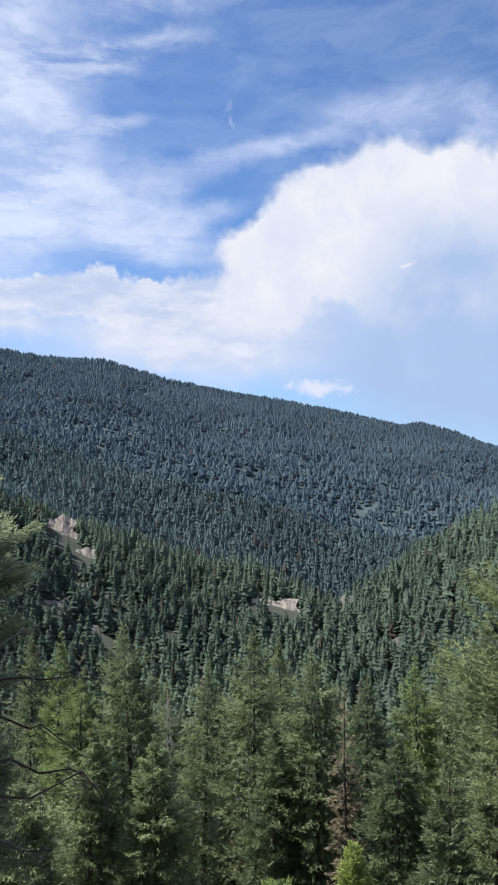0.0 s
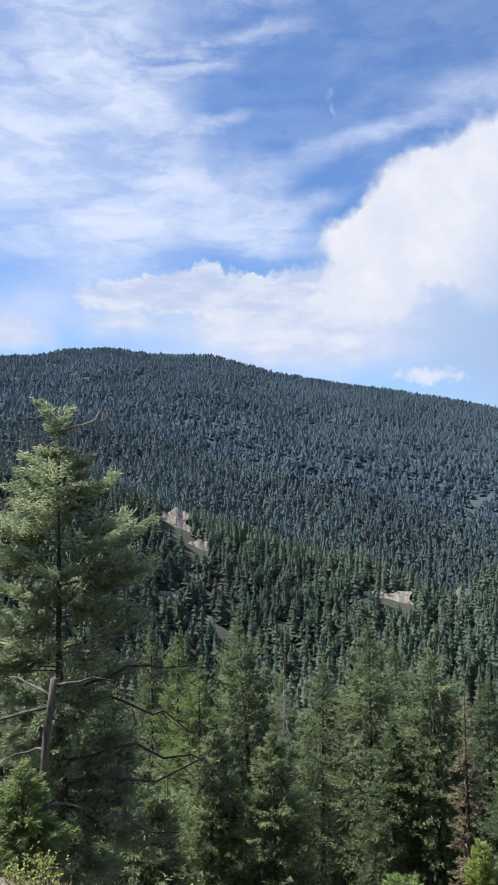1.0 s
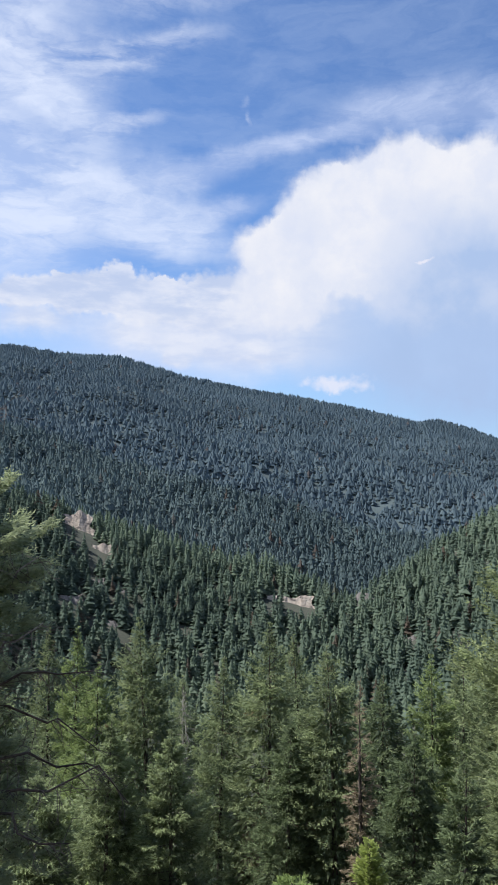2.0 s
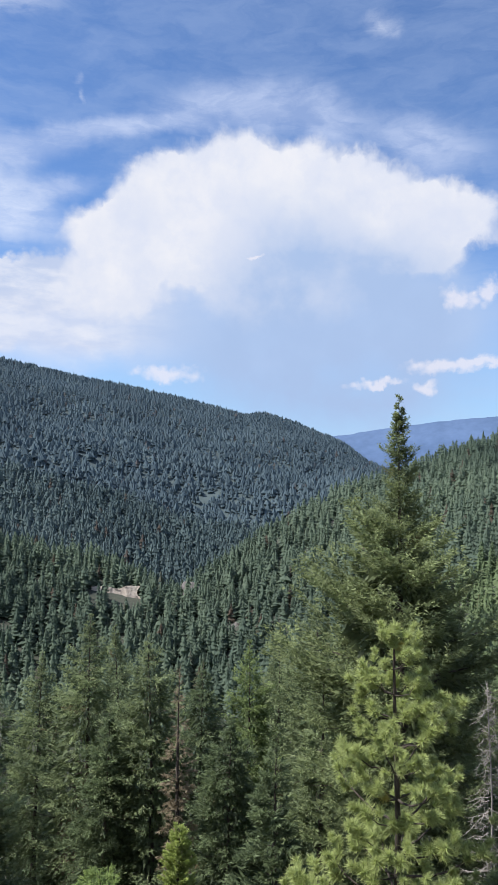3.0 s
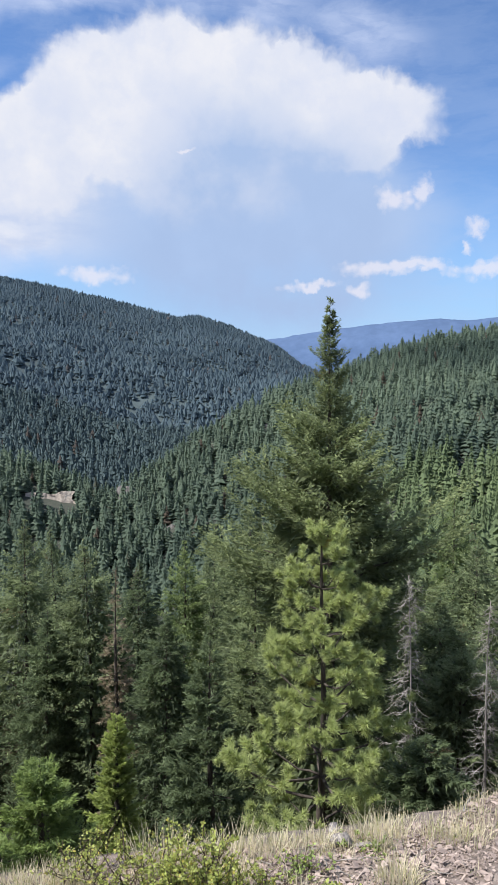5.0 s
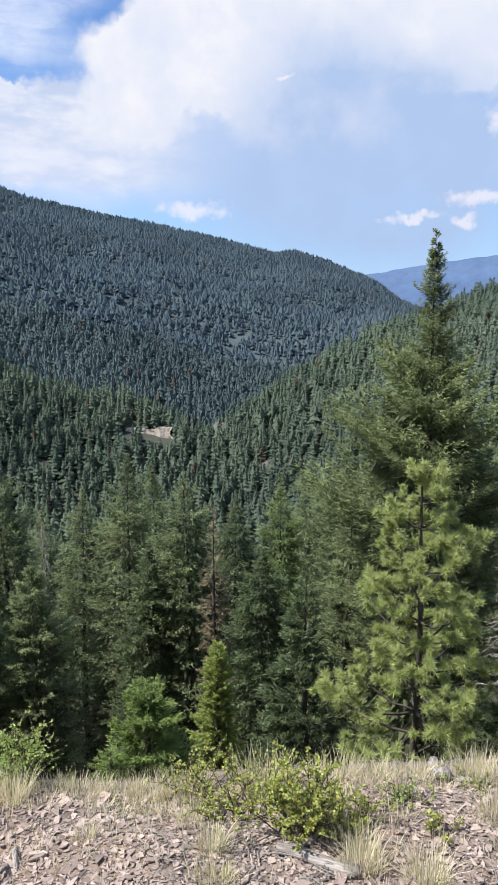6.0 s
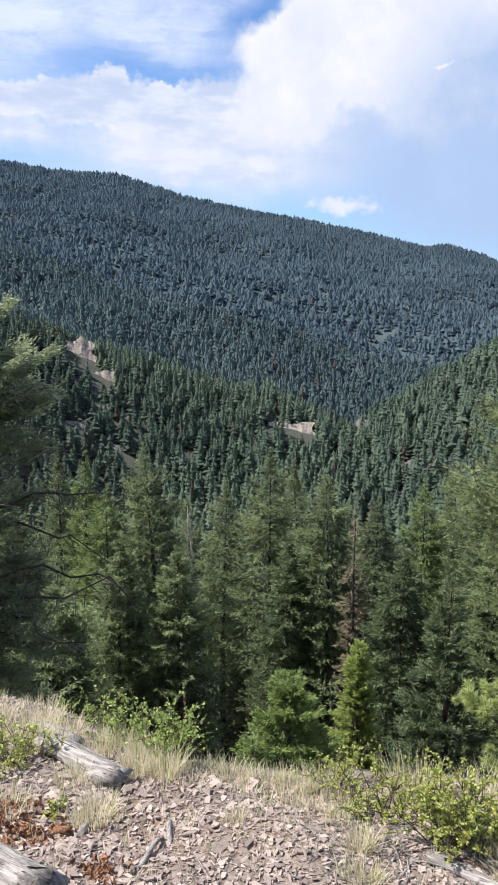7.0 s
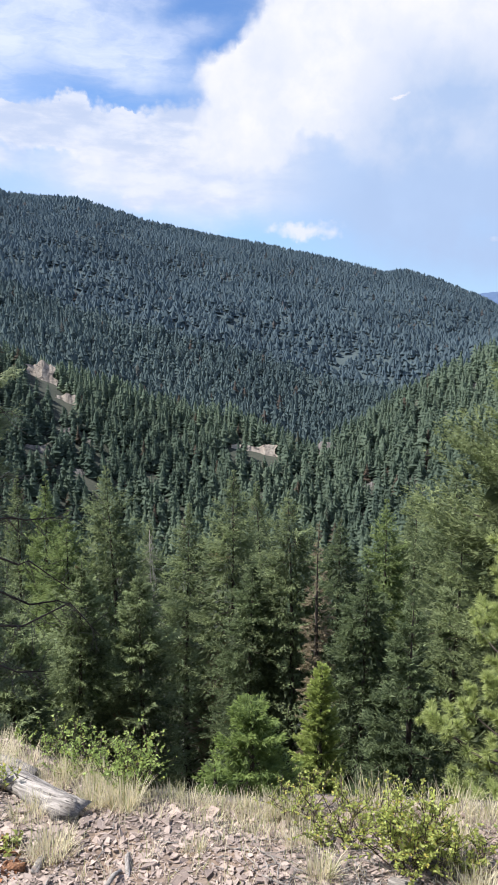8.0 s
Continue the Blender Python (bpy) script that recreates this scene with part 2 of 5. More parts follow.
M_SOIL = shale_soil()
M_FLOOR = surface("forest_floor", (0.030, 0.027, 0.018), (0.075, 0.062, 0.040), 0.35, 0.95, 0.5, fine=9)
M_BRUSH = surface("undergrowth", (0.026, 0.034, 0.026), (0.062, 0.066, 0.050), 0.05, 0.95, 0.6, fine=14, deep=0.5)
# ground below the far woods, tinted blue-grey as painted haze
M_HAZEGROUND = surface("hazed_mountain_undergrowth", (0.042, 0.062, 0.068), (0.060, 0.084, 0.090), 0.02, 0.95, 0.4, fine=14, deep=0.5)
M_SHALE = surface("shale", (0.145, 0.110, 0.096), (0.43, 0.345, 0.300), 9.0, 0.8, 0.3, fleck=(0.36, 0.25, 0.18), fleck_at=0.68, fine=5, obj_random=0.75, deep=0.0015)
M_CLIFF = surface("cliff_rock", (0.22, 0.185, 0.16), (0.48, 0.42, 0.36), 0.10, 0.95, 0.8, fleck=(0.11, 0.095, 0.09), fleck_at=0.56, fine=6)
M_GREYROCK = surface("grey_rock", (0.10, 0.095, 0.09), (0.24, 0.22, 0.21), 0.12, 0.95, 0.8, fleck=(0.05, 0.05, 0.05), fleck_at=0.55, fine=6)
M_BARK = surface("bark", (0.030, 0.024, 0.020), (0.10, 0.080, 0.066), 3.0, 0.95, 0.9, fine=6, stretch=(1, 1, 0.25))
M_SNAG = surface("weathered_snag", (0.12, 0.108, 0.098), (0.37, 0.34, 0.315), 5.0, 0.9, 0.9, fine=6, stretch=(1, 1, 0.12))
M_SNAGDARK = surface("dark_snag", (0.055, 0.047, 0.040), (0.19, 0.165, 0.148), 9.0, 0.9, 0.9, fine=6, stretch=(1, 1, 0.12))
M_DRIFT = surface("silvered_wood", (0.11, 0.098, 0.090), (0.40, 0.365, 0.34), 55.0, 0.9, 1.0, fleck=(0.040, 0.032, 0.028), fleck_at=0.58, fine=3, stretch=(0.06, 1, 1), deep=0.004)
M_ROT = surface("rotten_wood", (0.17, 0.085, 0.048), (0.50, 0.25, 0.13), 22.0, 0.95, 0.9, fleck=(0.05, 0.025, 0.015), fleck_at=0.58, fine=5)
M_STEM = surface("shrub_stem", (0.05, 0.035, 0.028), (0.13, 0.09, 0.07), 10.0, 0.9, 0.3)
M_STRAW = foliage("dry_grass", (0.50, 0.43, 0.28), (0.84, 0.77, 0.58), odd=(0.27, 0.31, 0.10), odd_share=0.18, gloss=0.7, through=0.45, patch=1.2)
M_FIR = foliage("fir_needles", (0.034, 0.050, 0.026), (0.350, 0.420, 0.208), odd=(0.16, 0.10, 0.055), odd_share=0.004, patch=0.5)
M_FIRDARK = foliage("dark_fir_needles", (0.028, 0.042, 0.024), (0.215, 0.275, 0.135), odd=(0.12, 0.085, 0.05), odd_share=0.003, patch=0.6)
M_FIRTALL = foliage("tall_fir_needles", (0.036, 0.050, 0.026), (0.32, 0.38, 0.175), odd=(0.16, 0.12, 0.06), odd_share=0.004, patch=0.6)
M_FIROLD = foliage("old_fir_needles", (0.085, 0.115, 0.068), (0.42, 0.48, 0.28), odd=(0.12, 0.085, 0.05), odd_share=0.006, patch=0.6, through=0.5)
M_FIRBROWN = foliage("browning_needles", (0.13, 0.105, 0.068), (0.33, 0.275, 0.185), patch=0.5)
M_YOUNG = foliage("young_needles", (0.058, 0.086, 0.033), (0.338, 0.423, 0.164), patch=1.2)
M_CONE = foliage("young_cone_needles", (0.12, 0.160, 0.045), (0.50, 0.58, 0.18), patch=1.2)
M_SAPL = foliage("sapling_needles", (0.060, 0.095, 0.030), (0.315, 0.410, 0.125), patch=1.4)
M_PINE = foliage("pine_needles", (0.150, 0.190, 0.065), (0.61, 0.68, 0.285), odd=(0.48, 0.40, 0.11), odd_share=0.02, through=0.4, patch=1.2)
M_LEAF = foliage("shrub_leaves", (0.155, 0.195, 0.05), (0.51, 0.56, 0.165), odd=(0.50, 0.43, 0.11), odd_share=0.08, gloss=0.45, through=0.4, patch=3.0)
M_LEAFGREEN = foliage("green_leaves", (0.15, 0.23, 0.06), (0.45, 0.56, 0.18), odd=(0.30, 0.34, 0.07), odd_share=0.1, gloss=0.45, through=0.4, patch=3.0)
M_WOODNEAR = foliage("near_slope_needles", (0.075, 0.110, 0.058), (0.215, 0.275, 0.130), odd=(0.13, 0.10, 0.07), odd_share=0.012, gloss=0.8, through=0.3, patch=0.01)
# green mid needles pulled towards blue, with some distance haze in the colour
M_WOODMIDHAZE = foliage("mid_slope_hazed_needles", (0.062, 0.095, 0.080), (0.210, 0.270, 0.190), odd=(0.12, 0.095, 0.075), odd_share=0.012, gloss=0.85, through=0.5, patch=0.006)
# foot and far needles paler and bluer: distance haze put into their colour
M_WOODFOOTHAZE = foliage("foot_slope_hazed_needles", (0.082, 0.122, 0.134), (0.170, 0.228, 0.232), odd=(0.12, 0.10, 0.09), odd_share=0.010, gloss=0.9, through=0.5, patch=0.004)
M_WOODFARHAZE = foliage("far_slope_hazed_needles", (0.096, 0.140, 0.172), (0.152, 0.210, 0.244), odd=(0.14, 0.13, 0.13), odd_share=0.006, gloss=0.9, through=0.5, patch=0.003)
M_RANGEHAZE = surface("hazed_far_range", (0.050, 0.090, 0.180), (0.070, 0.118, 0.225), 0.004, 0.95, 0.1)

# ---------------------------------------------------------------- mesh helpers


def mesh_of(name, verts, faces, mats, tint=None, odd=None, smooth=False, normals=None):
    """One mesh from arrays of places and of triangles or quads."""
    me = bpy.data.meshes.new(name)
    verts, faces = np.asarray(verts, np.float32), np.asarray(faces, np.int32)
    n, k = faces.shape
    me.vertices.add(len(verts))
    me.vertices.foreach_set("co", verts.ravel())
    me.loops.add(n * k)
    me.loops.foreach_set("vertex_index", faces.ravel())
    me.polygons.add(n)
    me.polygons.foreach_set("loop_start", np.arange(0, n * k, k, dtype=np.int32))
    me.polygons.foreach_set("use_smooth", np.full(n, smooth))
    for key, val in (("tint", tint), ("odd", odd)):
        if val is not None:
            me.attributes.new(key, "FLOAT", "POINT").data.foreach_set("value", np.asarray(val, np.float32))
    me.update(calc_edges=True)
    if normals is not None:
        me.attributes.new("custom_normal", "FLOAT_VECTOR", "POINT").data.foreach_set("vector", np.ascontiguousarray(normals, np.float32).ravel())
        me.update()
    for mm in (mats if isinstance(mats, (list, tuple)) else [mats]):
        me.materials.append(mm)
    return me


def part(name, bm, mat, parent, label=""):
    """Links a bmesh or a mesh as one object under a thing or a part."""
    if isinstance(bm, bmesh.types.BMesh):
        me = bpy.data.meshes.new(name)
        bm.to_mesh(me)
        bm.free()
        me.materials.append(mat)
    else:
        me = bm
    ob = new(name, me)
    ob.parent = parent
    return tagged(ob, label)


def thing(name, m, label, category, group="", kind=""):
    ob = new(name)
    ob.empty_display_size = 0.1
    ob.matrix_world = m
    return tagged(ob, label, category, group, kind)


def tube(path, radii, sides=7, rough=0.0, rng=None, cap=True):
    """Places and quads of a tapered tube along a path."""
    path = np.asarray(path, float)
    n = len(path)
    tang = np.gradient(path, axis=0)
    tang /= np.linalg.norm(tang, axis=1)[:, None] + 1e-9
    up = np.where(np.abs(tang[:, 2:3]) > 0.9, [[1.0, 0, 0]], [[0, 0, 1.0]])
    a = np.cross(up, tang)
    a /= np.linalg.norm(a, axis=1)[:, None] + 1e-9
    b = np.cross(tang, a)
    th = np.linspace(0, 2 * np.pi, sides, endpoint=False)
    rad = np.asarray(radii, float)[:, None] * np.ones((1, sides))
    if rough and rng is not None:
        rad = rad * (1 + rough * rng.uniform(-1, 1, rad.shape))
    v = path[:, None, :] + rad[..., None] * (np.cos(th)[None, :, None] * a[:, None, :] + np.sin(th)[None, :, None] * b[:, None, :])
    v = v.reshape(-1, 3)
    f = []
    for i in range(n - 1):
        for j in range(sides):
            k = (j + 1) % sides
            f.append((i * sides + j, i * sides + k, (i + 1) * sides + k, (i + 1) * sides + j))
    if cap:
        v = np.vstack([v, path[-1] + tang[-1] * rad[-1].mean() * 0.3, path[0] - tang[0] * rad[0].mean() * 0.3])
        e, s0 = n * sides, n * sides + 1
        for j in range(sides):
            k = (j + 1) % sides
            f.append(((n - 1) * sides + j, (n - 1) * sides + k, e, e))
            f.append((k, j, s0, s0))
    return v, f


def tube_mesh(name, path, radii, mat, sides=7, rough=0.0, rng=None, smooth=True):
    v, f = tube(path, radii, sides, rough, rng)
    me = bpy.data.meshes.new(name)
    me.from_pydata([tuple(p) for p in v], [], [tuple(dict.fromkeys(q)) for q in f])
    me.materials.append(mat)
    if smooth:
        me.polygons.foreach_set("use_smooth", np.ones(len(me.polygons), bool))
    return me


# ---------------------------------------------------------------- the lie of the land
TERRACE = 0.22      # fall of the stony shelf on which the filmer stands


def at(az, d):
    a = np.radians(az)
    return d * np.sin(a), d * np.cos(a)


EDGE_AZ = [-180, -60, -27, -21, -17, -13, -8, -3, 3, 13, 19, 25, 30, 36, 60, 180]
EDGE_D = [7.0, 7.0, 4.9, 4.5, 4.2, 3.65, 3.30, 3.16, 3.10, 3.2, 3.25, 3.35, 3.45, 3.7, 7.0, 7.0]
# crest of the nearer valley sides: compass, height in degrees of the tree tops, distance
CREST_AZ = [-180, -60, -30, -17, -12, -7, -3, 0, 3.2, 6.5, 8.5, 12.5, 15.8, 20, 24.7, 27, 29.6, 32, 34, 45, 60, 180]
CREST_EL = [4, 2, 1.0, -2.4, -4.4, -6.0, -6.7, -7.0, -8.5, -9.8, -8.6, -6.2, -4.4, -2.6, -0.7, 0.6, 1.5, 2.3, 2.9, 5, 5, 4]
CREST_D = [900, 700, 640, 620, 620, 620, 620, 620, 600, 580, 600, 630, 650, 690, 740, 780, 820, 860, 900, 900, 900, 900]
# the long ridge behind
RIDGE_AZ = [-180, -60, -27, -24, -21.7, -18.4, -15.5, -11, -6, -1, 3.5, 7.7, 11.6, 13, 15.2, 16.5, 19, 21, 25, 30, 60, 180]
RIDGE_EL = [5, 7, 7.92, 8.02, 8.52, 8.62, 8.12, 8.02, 6.52, 5.57, 4.77, 3.9, 2.9, 3.1, 2.4, 1.9, 0.9, -0.6, -2, -3, 2, 5]
# the shoulder half way up it
SHOULDER_AZ = [-180, -30, -17, -8.8, 0, 8.3, 14.5, 20, 26, 30, 60, 180]
SHOULDER_EL = [2, 6.4, 4.9, 3.0, 1.4, -0.4, -1.7, -2.4, -3.4, -4.0, -2, 2]
RIDGE_D, SHOULDER_D, TREE = 2400.0, 1250.0, 15.0


def lerp(a, xs, ys):
    return np.interp(a, xs, ys)


def near_height(x, y):
    d, a = np.hypot(x, y), np.degrees(np.arctan2(x, y))
    shelf = -TERRACE * np.maximum(y, -2.5) + 0.02 * np.maximum(-y - 2.5, 0)
    e = lerp(a, EDGE_AZ, EDGE_D)
    over = np.maximum(d - e, 0)
    cosy = np.cos(np.radians(a))
    fall = np.where(cosy > 0.2, 1.0, np.clip((cosy + 0.5) / 0.7, 0, 1))
    drop = 0.58 * (np.sqrt(over ** 2 + 0.12) - np.sqrt(0.12)) * fall
    shelf_at = -TERRACE * np.clip(y, -2.5, None)
    return np.where(over > 0, shelf_at * np.minimum(1, 45 / np.maximum(d, 1)) - drop, shelf)


_AZ = np.linspace(-180, 180, 721)
_D = np.concatenate([np.linspace(30, 400, 60), np.linspace(410, 1200, 100), np.linspace(1215, 5200, 200)])


def _far_table():
    tab = np.zeros((len(_AZ), len(_D)))
    ker = np.exp(-np.linspace(-2, 2, 7) ** 2)
    ker /= ker.sum()
    for i, a in enumerate(_AZ):
        tan = lambda deg: math.tan(radians(deg))
        dc = lerp(a, CREST_AZ, CREST_D)
        zc = EYE + dc * tan(lerp(a, CREST_AZ, CREST_EL)) - TREE
        zs = EYE + SHOULDER_D * tan(lerp(a, SHOULDER_AZ, SHOULDER_EL)) - TREE
        zr = EYE + RIDGE_D * tan(lerp(a, RIDGE_AZ, RIDGE_EL)) - TREE
        dip = np.interp(a, [-30, -12, -3, 3, 10, 25, 40], [0, 4, 30, 45, 70, 90, 60])
        x30, y30 = at(a, 30.0)
        z30 = float(near_height(np.array(x30), np.array(y30)))
        right = float(np.interp(a, [8, 30], [0, 1]))
        ds = [30, 100, 200, 310, dc, dc * 1.22, SHOULDER_D, SHOULDER_D + 130, RIDGE_D, RIDGE_D + 500, 5200]
        zs_ = [z30, -52 + 18 * right, -120 + 58 * right, -190 + 118 * right, zc, zc - dip, zs, zs - 18, zr, zr - 160, zr - 500]
        # behind the filmer: an unseen slope, raised to screen sky light off the firs
        if math.cos(radians(a)) < 0.1:
            zs_[0:4] = [z30, z30 + 22, 62, 100]
        row = np.interp(_D, ds, zs_)
        pad = np.concatenate([[row[0]] * 3, row, [row[-1]] * 3])
        sm = np.convolve(pad, ker, "valid")
        sm[_D < 60] = row[_D < 60]
        tab[i] = sm
    return tab


_TAB = _far_table()


def far_height(x, y):
    d, a = np.hypot(x, y), np.degrees(np.arctan2(x, y))
    fi = np.clip((a + 180) * 2, 0, 719.999)
    i = fi.astype(int)
    fa = fi - i
    fj = np.interp(d, _D, np.arange(len(_D)))
    j = np.minimum(fj.astype(int), len(_D) - 2)
    fd = fj - j
    z = (_TAB[i, j] * (1 - fa) + _TAB[i + 1, j] * fa) * (1 - fd) + (_TAB[i, j + 1] * (1 - fa) + _TAB[i + 1, j + 1] * fa) * fd
    amp = np.clip((d - 250) / 500, 0, 1) * np.clip((2300 - d) / 500, 0, 1)
    folds = np.sin(x * 0.0115 + 1.3 * np.sin(y * 0.0061)) * np.cos(y * 0.0083 + 0.9 * np.sin(x * 0.0049)) + 0.35 * np.sin(x * 0.031 + y * 0.012) * np.sin(y * 0.027 - x * 0.009)
    return z + amp * 13.0 * folds * np.clip(d / 1100, 0.3, 1.6)


def height(x, y):
    x, y = np.asarray(x, float), np.asarray(y, float)
    d = np.hypot(x, y)
    k = np.clip((d - 30) / 10, 0, 1)
    return near_height(x, y) * (1 - k) + far_height(x, y) * k


def rest(az, d, sink=0.0):
    x, y = at(az, d)
    return float(x), float(y), float(height(x, y)) - sink


def hollow(x, y):
    """Small swells and hollows of the shelf."""
    return noise.noise((float(x) * 2.1, float(y) * 2.1, 0.0)) * 0.035 + noise.noise((float(x) * 7, float(y) * 7, 3.0)) * 0.012


# ---------------------------------------------------------------- ground: one sheet to the horizon
def build_ground():
    azs = np.concatenate([np.arange(-180, -36, 6.0), np.arange(-36, 45.01, 0.5), np.arange(50, 180, 6.0)])
    rs = np.concatenate([[0.35, 0.7, 1.1, 1.5], np.arange(1.8, 6.0, 0.06), 6.0 * 1.03 ** np.arange(0, 228)])
    A, D = np.meshgrid(azs, rs, indexing="ij")
    x, y = at(A, D)
    z = height(x, y)
    # stones and hollows in the shelf
    z = z + np.array([[hollow(px, py) if r < 7 else 0.0 for px, py, r in zip(rx, ry, rr)] for rx, ry, rr in zip(x, y, D)])
    n, m = A.shape
    v = np.stack([x, y, z], -1).reshape(-1, 3)
    hub = len(v)
    v = np.vstack([v, [0, 0, float(height(0.0, 0.0))]])
    i, j = np.meshgrid(np.arange(n), np.arange(m - 1), indexing="ij")
    i2 = (i + 1) % n
    q = np.stack([i * m + j, i2 * m + j, i2 * m + j + 1, i * m + j + 1], -1).reshape(-1, 4)[:, ::-1]
    k = np.arange(n)
    q = np.vstack([q, np.stack([np.full(n, hub), k * m, ((k + 1) % n) * m, np.full(n, hub)], -1)])
    me = mesh_of("ground", v, q, [M_SOIL, M_FLOOR, M_BRUSH, M_HAZEGROUND], smooth=True)
    cen_d = (D[:, :-1]).reshape(-1)
    edge = lerp(A[:, :-1].reshape(-1), EDGE_AZ, EDGE_D)
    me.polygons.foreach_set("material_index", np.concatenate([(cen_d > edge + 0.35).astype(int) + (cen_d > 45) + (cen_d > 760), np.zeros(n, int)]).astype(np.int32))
    ob = new("ground", me)
    return tagged(ob, "stony shale shelf falling away into a forested valley", "ground", kind="structure")


ground = build_ground()

# the range that closes the valley, its haze painted as blue base colour
def build_range():
    azs = np.linspace(10, 48, 150)
    el = np.interp(azs, [10, 17, 19.1, 21.2, 24.2, 27.9, 31.2, 33, 36, 42, 48], [0.4, 0.8, 1.2, 1.6, 2.0, 2.5, 2.72, 2.6, 2.9, 2.4, 1.5])
    rng = np.random.default_rng(5)
    el = el + 0.03 * np.interp(azs, np.linspace(10, 48, 60), rng.normal(0, 1, 60)) + rng.uniform(-0.012, 0.02, len(azs))
    v = []
    for k, (d, f) in enumerate([(3900, None), (4200, 0.45), (4500, 1.0), (4700, 0.6)]):
        x, y = at(azs, d)
        z = np.full(len(azs), -260.0) if f is None else EYE + 4500 * np.tan(np.radians(el)) * f - 120 * (1 - f)
        v.append(np.stack([x, y, z], -1))
    v = np.concatenate(v)
    n = len(azs)
    q = [(k * n + i, k * n + i + 1, (k + 1) * n + i + 1, (k + 1) * n + i) for k in range(3) for i in range(n - 1)]
    ob = new("backdrop", mesh_of("backdrop", v, q, M_RANGEHAZE, smooth=True))
    return tagged(ob, "forested mountain range closing the valley, blue haze in its colour", "mountain range", kind="structure")


build_range()

# ---------------------------------------------------------------- woods on the slopes
def unit(v):
    return v / (np.linalg.norm(v, axis=-1, keepdims=True) + 1e-9)


def on_slope(az, el, d0=330.0, d1=1000.0):
    """How far off the valley side is met along a compass and a height angle."""
    d = np.arange(d0, d1, 4.0)
    x, y = at(az, d)
    e = np.degrees(np.arctan2(height(x, y) - EYE, d))
    return float(d[np.argmax(e >= el)])


CLIFFS = [(a_, e_, on_slope(a_, e_), w_, h_, grey) for a_, e_, w_, h_, grey in [      # compass, height angle, width, height, grey or buff
    (-14.1, -5.2, 22, 25, 0), (-12.4, -7.1, 16, 16, 0), (-12.6, -9.4, 10, 9, 1), (-14.6, -10.6, 16, 12, 1), (-10.9, -10.2, 7, 7, 1), (-12.2, -12.4, 18, 9, 1),
    (2.6, -11.2, 24, 14, 0), (0.5, -10.9, 8, 11, 0), (7.6, -10.9, 14, 15, 1), (2.3, -7.2, 5, 5, 1), (11.0, -13.6, 7, 8, 1), (18.6, -5.6, 8, 5, 1), (-5.9, -13.6, 8, 6, 1),
]]


def clear_of_cliffs(x, y):
    ok = np.ones(len(x), bool)
    d, a = np.hypot(x, y), np.degrees(np.arctan2(x, y))
    for ca, ce, cd, cw, ch, grey in CLIFFS:
        side = np.abs(np.radians(a - ca)) * cd
        ok &= ~((side < cw * 0.5 + 1.5) & (d > cd - ch * 0.3 - (9 if grey else 24)) & (d < cd + ch * 0.3 + 4))
    return ok


def scatter(rng, count, d0, d1, a0=-32.0, a1=41.0):
    a = rng.uniform(a0, a1, count)
    d = np.sqrt(rng.uniform(d0 ** 2, d1 ** 2, count))
    return at(a, d)


_RISE = np.maximum.accumulate(np.arctan2(height(*at(_AZ[:, None], _D[None])) - EYE, _D[None]), axis=1)


def hidden_ground(x, y, z):
    """Whether a nearer rise of the ground stands between the shelf and a place: the woods are thinner there."""
    d, a = np.hypot(x, y), np.degrees(np.arctan2(x, y))
    i = np.clip(np.round((a + 180) * 2).astype(int), 0, 720)
    j = np.clip(np.searchsorted(_D, d) - 2, 0, len(_D) - 1)
    e = np.arctan2(z - EYE, d)
    return (e < _RISE[i, j]) | (e < np.radians(np.where(a < 16, -17.0, -18.5)))


